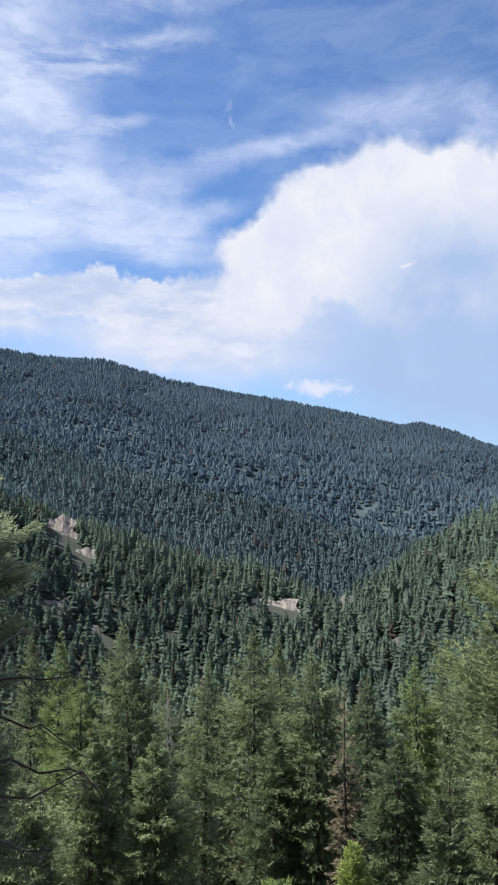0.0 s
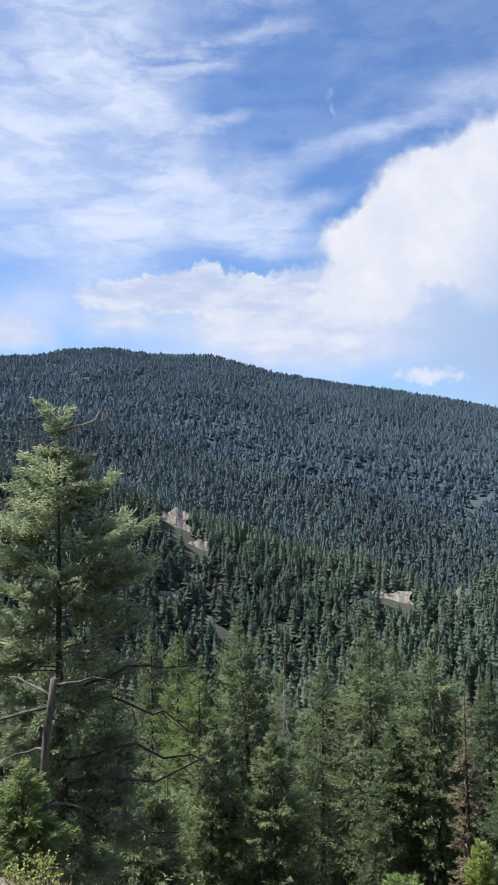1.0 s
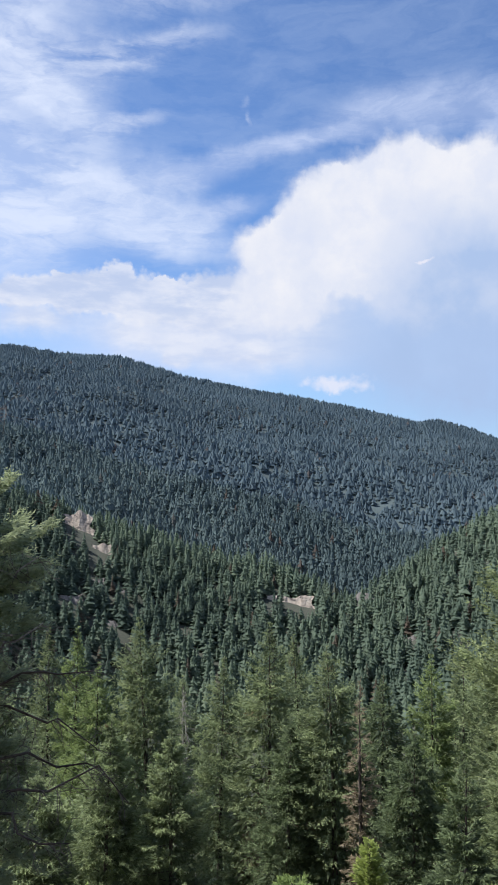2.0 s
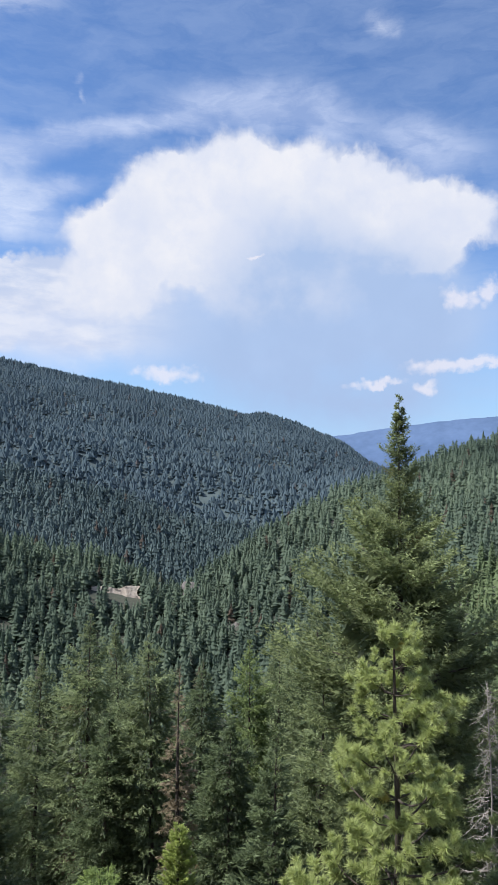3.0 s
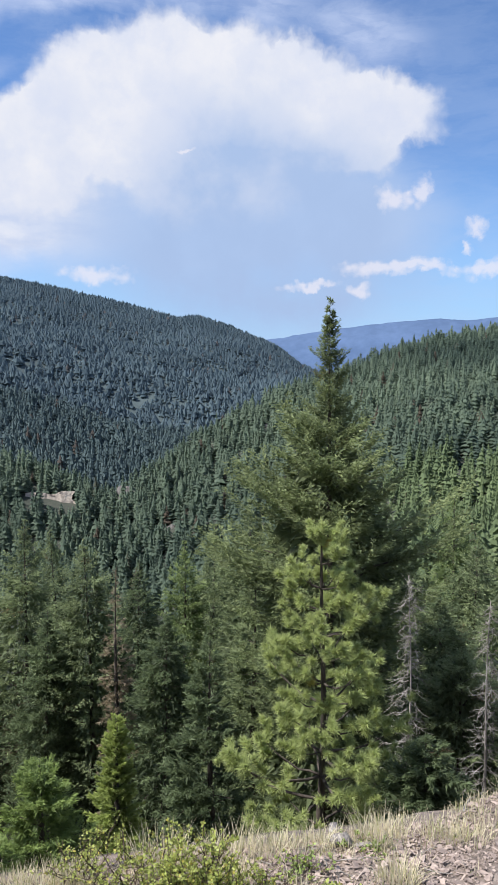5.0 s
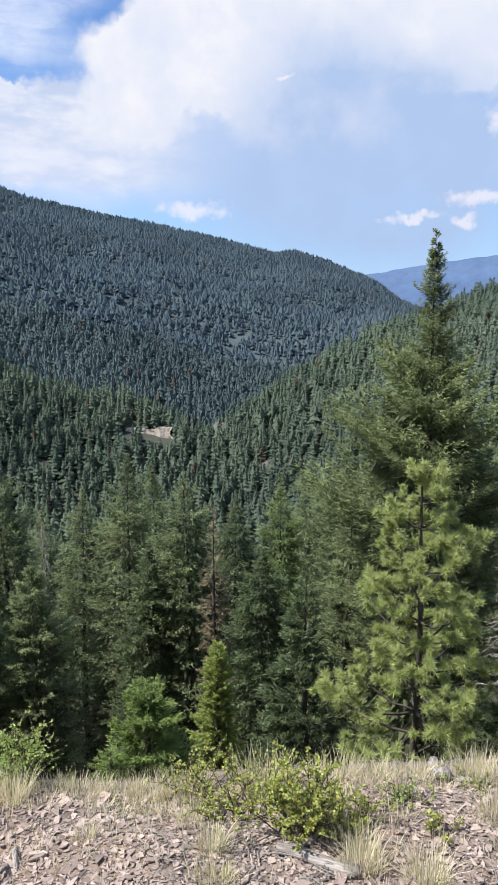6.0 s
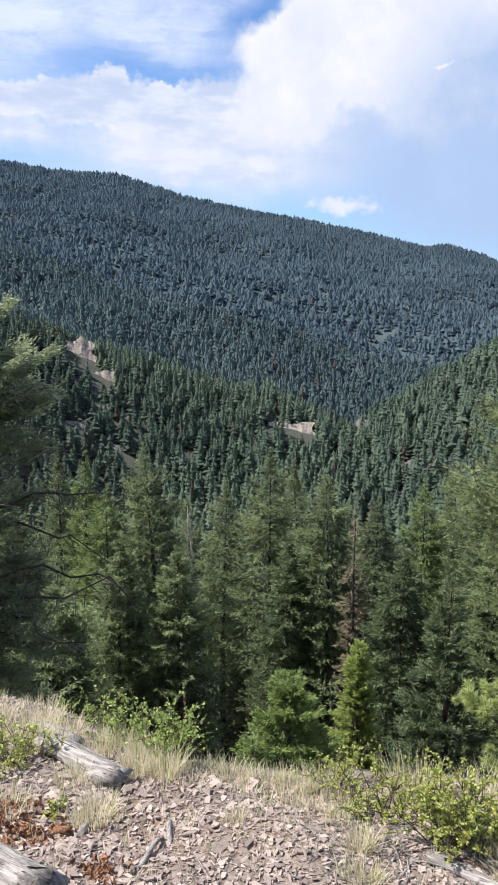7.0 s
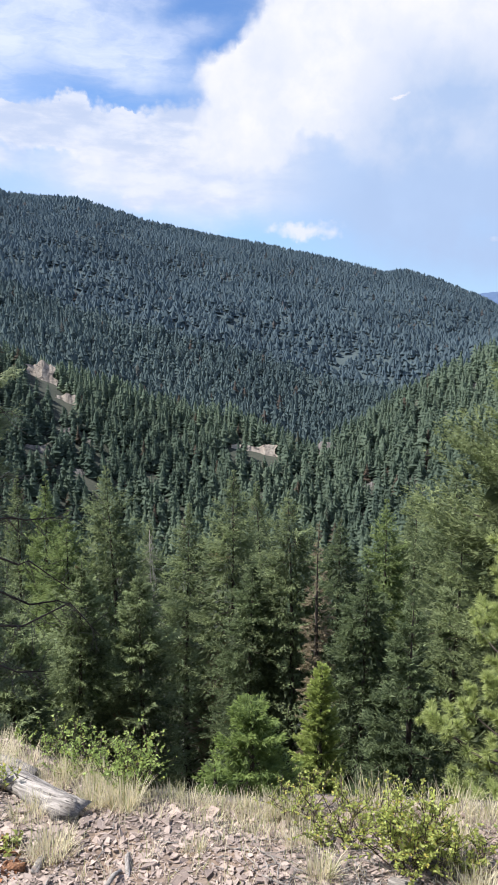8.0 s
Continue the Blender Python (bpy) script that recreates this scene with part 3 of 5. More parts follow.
def woods(name, rng, x, y, tiers, points, tall, wide, mat, label, skyward=0.9, vary=1.0):
    """Many firs in one mesh: each is a stack of ragged hanging skirts round a leader."""
    z = height(x, y)
    keep = clear_of_cliffs(x, y) & ~(hidden_ground(x, y, z + 1.3 * tall) & (rng.uniform(0, 1, len(x)) > 0.3))
    x, y, z = x[keep], y[keep], z[keep]
    n, K, B = len(x), tiers, points
    grove = np.array([0.6 * noise.noise((float(px) * 0.012, float(py) * 0.012, 5.0)) + 0.9 * noise.noise((float(px) * 0.0045, float(py) * 0.0045, 2.0)) for px, py in zip(x, y)])
    H = tall * (1 + 0.12 * grove) * np.clip(rng.normal(1.0, 0.24, n), 0.4, 1.55)
    W = wide * np.sqrt(H / tall) * rng.uniform(0.75, 1.25, n)
    full = rng.uniform(0.62, 1.0, n)                        # slim or bulging outline
    lean = rng.normal(0, 0.018, (n, 2)) * H[:, None]
    k = np.arange(K)[None]
    u0 = (k + rng.uniform(-0.25, 0.25, (n, K)) * (k > 0)) / K * 0.95
    u1 = np.clip((k + 1.2 + rng.uniform(-0.2, 0.25, (n, K))) / K * 0.95, 0, 0.97)
    r = W[:, None] * 0.5 * u1 ** full[:, None] * rng.uniform(0.82, 1.15, (n, K))
    th = 2 * np.pi * (np.arange(B)[None, None] + rng.uniform(-0.3, 0.3, (n, K, B))) / B + rng.uniform(0, 6.283, (n, K, 1))
    notch = np.where(np.arange(B) % 2 == 0, 1.0, 0.66)[None, None]
    rad = r[..., None] * notch * rng.uniform(0.62, 1.3, (n, K, B))
    zl = H[:, None, None] * (1 - u1[..., None]) + (1 - notch) * 0.75 * H[:, None, None] / K + rng.normal(0, 0.012, (n, K, B)) * H[:, None, None]
    zl = np.maximum(zl, 0.02 * H[:, None, None])
    v = np.zeros((n, K, B + 1, 3))
    v[:, :, 0, 2] = H[:, None] * (1 - u0)
    v[:, :, 1:, 0], v[:, :, 1:, 1], v[:, :, 1:, 2] = np.cos(th) * rad, np.sin(th) * rad, zl
    v[..., :2] += lean[:, None, None, :] * v[..., 2:3] / H[:, None, None, None]
    v += np.stack([x, y, z], -1)[:, None, None, :]
    j = np.arange(B)
    fan = np.stack([np.zeros(B, int), 1 + j, 1 + (j + 1) % B], -1)
    f = (np.arange(n * K)[:, None, None] * (B + 1) + fan[None]).reshape(-1, 3)
    tone = np.clip(0.45 + 0.75 * grove + rng.normal(0, 0.14 * vary, n), 0, 1)
    tint = np.clip(tone[:, None, None] + rng.normal(0, 0.08 * vary, (n, K, B + 1)), 0, 1)
    nrm = np.zeros((n, K, B + 1, 3))
    nrm[:, :, 1:, 0], nrm[:, :, 1:, 1], nrm[:, :, 1:, 2] = np.cos(th), np.sin(th), skyward
    nrm[:, :, 0, 2] = 1.0
    nrm[:, :, 0, :2] = 0.5 * nrm[:, :, 1:, :2].mean(2)
    nrm = unit(nrm + rng.normal(0, 0.14 * vary, nrm.shape))
    ob = new(name, mesh_of(name, v.reshape(-1, 3), f, mat, tint.ravel(), np.repeat(rng.uniform(0, 1, n), K * (B + 1)), normals=nrm.reshape(-1, 3)))
    return tagged(ob, label, "forest", kind="stuff")


rng = np.random.default_rng(11)
x, y = scatter(rng, 420, 60, 150)
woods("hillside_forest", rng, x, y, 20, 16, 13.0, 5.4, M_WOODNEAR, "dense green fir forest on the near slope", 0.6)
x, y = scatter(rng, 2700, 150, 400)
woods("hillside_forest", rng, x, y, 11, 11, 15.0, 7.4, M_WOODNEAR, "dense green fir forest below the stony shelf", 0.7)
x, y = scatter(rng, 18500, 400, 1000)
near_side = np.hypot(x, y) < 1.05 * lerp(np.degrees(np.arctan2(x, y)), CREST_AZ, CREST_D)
woods("valley_forest", rng, x[near_side], y[near_side], 8, 9, 14.5, 10.0, M_WOODMIDHAZE, "dark green conifer forest on lower valley sides, slight haze in colour")
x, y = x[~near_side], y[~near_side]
woods("mountain_forest", rng, x, y, 4, 7, 13.5, 11.4, M_WOODFOOTHAZE, "conifer forest on the mountain foot, bluish haze in its colour", 1.5, 0.6)
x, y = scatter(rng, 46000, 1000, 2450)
woods("mountain_forest", rng, x, y, 2, 6, 12.0, 13.0, M_WOODFARHAZE, "conifer forest covering the long ridge, blue haze in its colour", 2.6, 0.4)


def cliff(i, ca, ce, cd, cw, ch, grey):
    """A ragged, gullied rock face that lies against the slope, with a thick back in the earth."""
    nx, nz = 26, 20
    a = radians(ca)
    right, back = np.array([math.cos(a), -math.sin(a), 0]), np.array([math.sin(a), math.cos(a), 0])
    mid = np.array([*at(ca, cd), EYE + cd * math.tan(radians(ce))])
    v = []
    for layer in (0, 1):
        for iz in range(nz):
            t = iz / (nz - 1) - 0.5
            lo = -0.5 + 0.16 * noise.noise((t * 5, i * 3.1, 0.3)) + 0.06 * noise.noise((t * 11, i, 4.0)) + 0.75 * max(0, -t)
            hi = 0.5 + 0.16 * noise.noise((t * 5, i * 3.1, 9.3)) + 0.06 * noise.noise((t * 11, i, 8.0)) - 0.10 * max(0, t)
            for ix in range(nx):
                f = ix / (nx - 1)
                u = lo + (hi - lo) * f
                top = 0.20 * noise.noise((u * 3, i + 0.5, 3.0)) + 0.03 * noise.noise((u * 12, i, 5.0))
                gully = 0.03 * cw * noise.noise((u * 7 + i, t * 1.2, 1.0)) + 0.012 * cw * noise.noise((u * 12, t * 6, 2.0 + i)) + 0.008 * cw * noise.noise((u * 24, t * 24, i))
                p = mid + right * (u * cw) + back * (t * ch * 0.6 + gully + layer * 3.0) + np.array([0, 0, 1]) * (t * ch + top * ch * (t + 0.5) - 0.5 * layer)
                v.append(p)
    g = nx * nz
    q = []
    for iz in range(nz - 1):
        for ix in range(nx - 1):
            b = iz * nx + ix
            q.append((b, b + 1, b + nx + 1, b + nx))
            q.append((g + b, g + b + nx, g + b + nx + 1, g + b + 1))
    rim = [ix for ix in range(nx)] + [iz * nx + nx - 1 for iz in range(1, nz)] + [(nz - 1) * nx + ix for ix in range(nx - 2, -1, -1)] + [iz * nx for iz in range(nz - 2, 0, -1)]
    for s, e in zip(rim, rim[1:] + rim[:1]):
        q.append((e, s, g + s, g + e))
    ob = new("rock_face", mesh_of("rock_face", v, q, M_GREYROCK if grey else M_CLIFF))
    return tagged(ob, "grey broken rock outcrop among dark firs" if grey else "pale buff eroded rock face among dark firs", "cliff", group="rock faces in the valley")


for i, c in enumerate(CLIFFS):
    cliff(i, *c)

# ---------------------------------------------------------------- conifers near the shelf
def sprays(rng, base, along, size, width, tone, spread=0.5):
    """Flat needle sprays: a lozenge at each base, along its way."""
    n = len(base)
    ax = unit(along)
    side = unit(np.cross(ax, rng.normal(0, 1, (n, 3)) * spread + np.array([0, 0, 1.0])))
    L, Wd = size[:, None], width[:, None]
    tip = base + ax * L - np.array([0, 0, 1.0]) * (L * rng.uniform(-0.05, 0.16, (n, 1)))
    v = np.stack([base + side * Wd * 0.5, base - side * Wd * 0.5, tip], 1).reshape(-1, 3)
    return v, np.arange(n * 3).reshape(-1, 3), np.repeat(tone, 3)


def fir_parts(seed, H, R, whorls, per, twigs, tw, start=0.06, droop=0.35, rise=0.25, shape=0.85, gaps=0.0, ragged=0.25, mat=None, lean=0.01, top_tuft=True, outline=None, clump=0, crowd=0.92, core=0):
    """Trunk, limbs and crown of a fir, as three meshes with the foot at the origin."""
    rng = np.random.default_rng(seed)
    hs = np.linspace(0, 1, 14)
    bend = rng.normal(0, lean, 2) * H
    wob = np.stack([np.sin(hs * 5 + seed) * 0.006 * H + bend[0] * hs ** 2, np.cos(hs * 4 + seed * 2) * 0.006 * H + bend[1] * hs ** 2, hs * H], -1)
    wob[:, :2] -= wob[0, :2]
    tr = 0.012 * H + 0.03
    trunk = tube_mesh("trunk", wob, tr * (1 - hs) ** 1.15 + 0.004, M_BARK, 8, 0.08, rng)
    nb = whorls * per
    s = np.repeat(start + (1 - start) * (np.arange(whorls) / whorls) ** crowd, per) + rng.normal(0, 0.5 / whorls, nb)
    s = np.clip(s, start * 0.6, 0.995)
    keep = rng.uniform(0, 1, nb) > gaps * (0.6 + 0.8 * np.sin(s * 23 + seed) ** 2)
    s = s[keep]
    nb = len(s)
    phi = rng.uniform(0, 2 * np.pi, nb)
    lump = 1 + ragged * (np.sin(phi * 2 + s * 17 + seed) * 0.5 + rng.normal(0, 0.55, nb))
    prof = (1 - s) ** shape * np.clip(0.72 + s * 2.2, 0, 1) if outline is None else np.interp(1 - s, outline[0], outline[1])
    L = R * prof * np.clip(lump, 0.35, 1.7) + 0.05
    org = np.stack([np.interp(s, hs, wob[:, 0]), np.interp(s, hs, wob[:, 1]), s * H], -1)
    out_ = np.stack([np.cos(phi), np.sin(phi), np.zeros(nb)], -1)
    up = rise * (s * 1.9 - 0.35) + rng.normal(0, 0.10, nb)
    dr = droop * (1.1 - s) + rng.normal(0, 0.06, nb)

    def along(t):
        return org + out_ * (L * t)[:, None] + np.array([0, 0, 1.0]) * (L * (up * t - dr * t ** 2 + 0.10 * np.maximum(t - 0.75, 0)))[:, None]
    # limbs: thin blades of wood, for one in three
    thick = np.arange(nb) % 3 == 0
    p0, p1, p2 = along(np.zeros(nb)), along(np.full(nb, 0.5)), along(np.full(nb, 0.92))
    th = (0.006 + 0.012 * L)[:, None]
    sd = np.cross(out_, [0, 0, 1.0]) * th
    uz = np.array([0, 0, 1.0]) * th
    lv = np.stack([p0 + sd, p0 - sd, p0 + uz, p1 + sd * 0.6, p1 - sd * 0.6, p1 + uz * 0.6, p2], 1)[thick].reshape(-1, 3)
    k = np.arange(thick.sum())[:, None] * 7
    lf = np.concatenate([k + [q] for q in ([0, 1, 4], [0, 4, 3], [1, 2, 5], [1, 5, 4], [2, 0, 3], [2, 3, 5], [3, 4, 6], [4, 5, 6], [5, 3, 6])])
    limbs = mesh_of("branchwork", lv, lf, M_BARK)
    # sprays along each limb; more on the long ones
    reps = np.maximum(48 if clump else 16, (twigs * (0.09 + 0.91 * L / (R + 1e-6)))).astype(int)
    idx = np.repeat(np.arange(nb), reps)
    n = len(idx)
    t = 1 - rng.uniform(0, 1, n) ** 1.5 * 0.88
    q0 = org[idx] + out_[idx] * (L[idx] * t)[:, None]
    q0[:, 2] += L[idx] * (up[idx] * t - dr[idx] * t ** 2 + 0.10 * np.maximum(t - 0.75, 0))
    turn = rng.choice([-1, 1], n) * rng.uniform(0.25, 1.25, n) * (1.15 - 0.5 * t)
    c, s_ = np.cos(turn), np.sin(turn)
    o = out_[idx]
    way = np.stack([o[:, 0] * c - o[:, 1] * s_, o[:, 0] * s_ + o[:, 1] * c, up[idx] * 0.8 - dr[idx] * t * 1.3 + rng.normal(-0.02, 0.38, n)], -1)
    if clump:       # needles close round each limb and its side shoots
        key = idx * clump + (rng.uniform(0, 1, n) * clump).astype(int)
        ct = rng.uniform(0.22, 0.92, nb * clump)
        sgn = rng.choice([-1.0, 1.0], nb * clump)
        sl = (0.16 + 0.34 * (1.0 - ct)) * rng.uniform(0.7, 1.3, nb * clump)
        own = rng.uniform(0, 1, n) < 0.30
        w_ = rng.uniform(0.05, 1.0, n)
        t = np.where(own, 1 - rng.uniform(0, 1, n) ** 1.4 * 0.7, np.minimum(ct[key] + 0.75 * sl[key] * w_, 1.05))
        lat = np.where(own, 0.0, sgn[key] * 0.68 * sl[key] * w_)
        sidew = np.stack([-o[:, 1], o[:, 0], np.zeros(n)], -1)
        q0 = org[idx] + o * (L[idx] * t)[:, None] + sidew * (L[idx] * lat)[:, None]
        q0[:, 2] += L[idx] * (up[idx] * t - dr[idx] * t ** 2 + 0.30 * np.maximum(t - 0.6, 0) + np.where(own, 0, 0.10 * w_))
        q0 += rng.normal(0, 1, (n, 3)) * np.array([0.026, 0.026, 0.022]) * np.clip(L[idx] * 1.4, 0.4, 1.3)[:, None]
        way = o * 0.75 + sidew * np.where(own, 0, sgn[key] * 0.65)[:, None] + rng.normal(0, 0.42, (n, 3)) + np.array([0, 0, 0.30])
    wid = 0.5 + 0.5 * (1 - t)
    size = tw * rng.uniform(0.55, 1.35, n) * wid * np.clip(0.22 + L[idx] / (0.45 * R), 0.52 if clump else 0.30, 1.25)
    q0 = q0 + way * (size * 0.55 * (1 - t))[:, None] + rng.normal(0, (0.006 if clump else 0.02) * R, (n, 3)) * np.array([1, 1, 0.8])
    # limb tips lighter; light above and shade below put into the tint by height
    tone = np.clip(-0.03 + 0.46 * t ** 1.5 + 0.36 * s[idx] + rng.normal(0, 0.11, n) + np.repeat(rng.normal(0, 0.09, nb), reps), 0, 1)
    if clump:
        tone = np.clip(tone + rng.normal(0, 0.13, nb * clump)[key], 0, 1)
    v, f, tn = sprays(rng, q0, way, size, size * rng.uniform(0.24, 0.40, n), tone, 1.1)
    odd = np.repeat(np.clip(np.repeat(rng.uniform(0, 1, nb), reps) + rng.normal(0, 0.004, n), 0, 1), 3)
    if top_tuft:
        m = 26
        zt = H * (1 - rng.uniform(0, 0.05, m))
        b2 = np.stack([np.full(m, wob[-1, 0]), np.full(m, wob[-1, 1]), zt], -1)
        w2 = np.stack([rng.normal(0, 0.5, m), rng.normal(0, 0.5, m), rng.uniform(0.5, 1.3, m)], -1)
        v2, f2, t2 = sprays(rng, b2, w2, np.full(m, tw * 0.7), np.full(m, tw * 0.2), np.full(m, 0.8))
        f = np.concatenate([f, f2 + len(v)])
        v, tn, odd = np.concatenate([v, v2]), np.concatenate([tn, t2]), np.concatenate([odd, np.zeros(len(v2))])
    if core:        # close-set inner twigs, added and tinted dark as the crown's inner shade
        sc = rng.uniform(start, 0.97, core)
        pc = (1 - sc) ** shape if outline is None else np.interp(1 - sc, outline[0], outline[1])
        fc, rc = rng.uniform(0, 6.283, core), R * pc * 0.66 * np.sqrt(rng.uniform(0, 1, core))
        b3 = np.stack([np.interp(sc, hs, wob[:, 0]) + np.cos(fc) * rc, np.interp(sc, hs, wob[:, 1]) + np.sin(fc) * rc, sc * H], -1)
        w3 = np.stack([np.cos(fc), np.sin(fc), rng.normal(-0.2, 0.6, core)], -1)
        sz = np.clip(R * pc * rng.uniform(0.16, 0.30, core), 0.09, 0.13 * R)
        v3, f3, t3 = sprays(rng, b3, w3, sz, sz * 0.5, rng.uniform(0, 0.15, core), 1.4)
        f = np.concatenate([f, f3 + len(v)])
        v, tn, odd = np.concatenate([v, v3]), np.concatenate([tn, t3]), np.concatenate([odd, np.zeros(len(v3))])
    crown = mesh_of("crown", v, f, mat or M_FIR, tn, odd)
    return trunk, limbs, crown


def plant(name, meshes, m, label, category, group=""):
    root = thing(name, m, label, category, group)
    for nm, me in zip(("trunk", "branchwork", "crown"), meshes):
        ob = part(nm, me, None, root)
        if nm == "branchwork":
            tagged(ob, kind="stuff")
    return root


def height_for(az, d, top_el):
    x, y, z = rest(az, d)
    return EYE + d * math.tan(radians(top_el)) - z


# firs of the middle rank: compass, distance, height angle of the tip, half width of the crown, kind
RANK = [
    (-9.1, 25.0, -11.5, 1.75, "a"), (-0.3, 24.0, -11.9, 1.70, "brown"), (5.0, 22.0, -13.5, 1.75, "b"), (2.8, 28.0, -12.8, 1.45, "a"),
    (-3.4, 27.0, -14.5, 1.45, "b"), (-6.3, 31.0, -16.0, 1.45, "a"), (8.9, 23.5, -15.5, 1.45, "dark"), (12.4, 26.0, -14.2, 1.45, "bright"),
    (14.3, 29.0, -12.7, 1.6, "b"), (-14.5, 27.0, -12.0, 1.1, "bright"), (-16.6, 29.0, -11.7, 1.2, "a"), (-12.6, 24.0, -14.6, 1.5, "bright"),
    (-12.0, 18.0, -18.3, 0.95, "b"), (-7.1, 17.5, -19.3, 0.85, "a"), (-19.5, 22.0, -15.0, 1.6, "b"), (-23.5, 26.0, -12.0, 1.7, "a"), (-27.5, 22.0, -12.5, 1.6, "b"),
    (-31.0, 25.0, -11.0, 1.9, "a"), (17.2, 24.0, -11.0, 1.7, "b"), (20.5, 27.0, -10.0, 1.8, "a"), (27.9, 26.0, -10.0, 1.7, "b"), (32.6, 36.0, -9.4, 2.2, "bright"),
    (29.8, 33.0, -13.0, 1.8, "a"), (32.4, 17.5, -17.2, 1.55, "b"), (35.0, 24.0, -13.0, 1.8, "a"), (37.5, 20.0, -11.0, 1.7, "b"), (11.0, 18.0, -19.5, 1.1, "dark"),
    (34.5, 15.0, -21.0, 1.2, "b"), (1.8, 21.5, -18.5, 1.2, "dark"), (-17.5, 16.0, -21.5, 1.1, "b"), (-23.0, 19.0, -17.0, 1.3, "dark"), (13.8, 36.0, -15.0, 1.6, "a"),
]
CONE = ([0, 0.02, 0.05, 0.10, 0.18, 0.30, 0.5, 0.85, 1.0], [0.0, 0.03, 0.12, 0.28, 0.49, 0.73, 0.96, 1.08, 0.95])
SPIRE = ([0, 0.03, 0.06, 0.10, 0.15, 0.19, 0.225, 0.26, 0.31, 0.38, 0.48, 1.0], [0.0, 0.015, 0.055, 0.11, 0.155, 0.18, 0.26, 0.50, 0.66, 0.80, 0.94, 0.88])
RAGGED = ([0, 0.015, 0.03, 0.05, 0.09, 0.14, 0.20, 0.28, 0.5, 1.0], [0.08, 0.30, 0.10, 0.12, 0.34, 0.62, 0.88, 1.05, 0.95, 0.75])
KINDS = {
    "a": dict(mat=M_FIR, shape=0.95, droop=0.22, rise=0.50, ragged=0.20),
    "b": dict(mat=M_FIR, shape=0.80, droop=0.32, rise=0.42, ragged=0.26),
    "dark": dict(mat=M_FIRDARK, shape=0.85, droop=0.45, rise=0.22, ragged=0.3),
    "bright": dict(mat=M_YOUNG, shape=0.9, droop=0.32, rise=0.36),
    "brown": dict(mat=M_FIR, shape=0.9, droop=0.34, rise=0.3, ragged=0.3),
}
LABELS = {
    "a": "tall green Douglas fir with a slender pointed crown", "b": "tall green fir with drooping ragged branches on the slope",
    "dark": "dark green fir standing in the shade of taller firs", "bright": "light green fir with a sunlit tapering crown",
    "brown": "tall fir with browning inner needles low down",
}
for i, (a_, d_, e_, r_, k_) in enumerate(RANK):
    Ht = height_for(a_, d_, e_)
    dense = (155 if d_ < 28 else 100) if -28 < a_ < 36 else 60
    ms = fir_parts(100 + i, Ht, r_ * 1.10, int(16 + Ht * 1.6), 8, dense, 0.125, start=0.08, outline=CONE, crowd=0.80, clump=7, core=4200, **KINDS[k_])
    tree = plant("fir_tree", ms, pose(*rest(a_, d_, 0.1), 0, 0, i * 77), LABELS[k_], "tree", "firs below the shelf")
    if k_ == "brown":
        b2 = fir_parts(900, Ht * 0.62, r_ * 0.92, 22, 6, 26, 0.42, start=0.2, mat=M_FIRBROWN, ragged=0.4, top_tuft=False)[2]
        part("dry_foliage", b2, None, tree, "rusty brown dry inner needles")

# the tall dark fir behind the pine
Ht = height_for(23.85, 15.0, 4.6)
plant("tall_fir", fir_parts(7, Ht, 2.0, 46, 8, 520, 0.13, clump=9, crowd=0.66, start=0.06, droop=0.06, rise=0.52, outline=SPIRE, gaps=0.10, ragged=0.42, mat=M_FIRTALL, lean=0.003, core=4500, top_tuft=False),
      pose(*rest(23.85, 15.0, 0.1), 0, 0, 40), "tall dark green fir with a narrow spire and ragged branches", "tree")
# its lower neighbour to the valley side
plant("fir_tree", fir_parts(8, height_for(15.1, 11.5, -20.8), 0.95, 24, 7, 240, 0.12, clump=6, start=0.04, droop=0.36, rise=0.3, ragged=0.3, mat=M_FIRDARK),
      pose(*rest(15.1, 11.5, 0.1), 0, 0, 10), "dark green fir with dense drooping branches near the shelf", "tree", "firs below the shelf")
plant("fir_tree", fir_parts(9, height_for(17.9, 16.0, -14.5), 1.35, 28, 7, 280, 0.145, clump=7, start=0.04, droop=0.36, rise=0.3, ragged=0.3, mat=M_FIR),
      pose(*rest(17.9, 16.0, 0.1), 0, 0, 90), "green fir with layered branches beside the tall dark fir", "tree", "firs below the shelf")

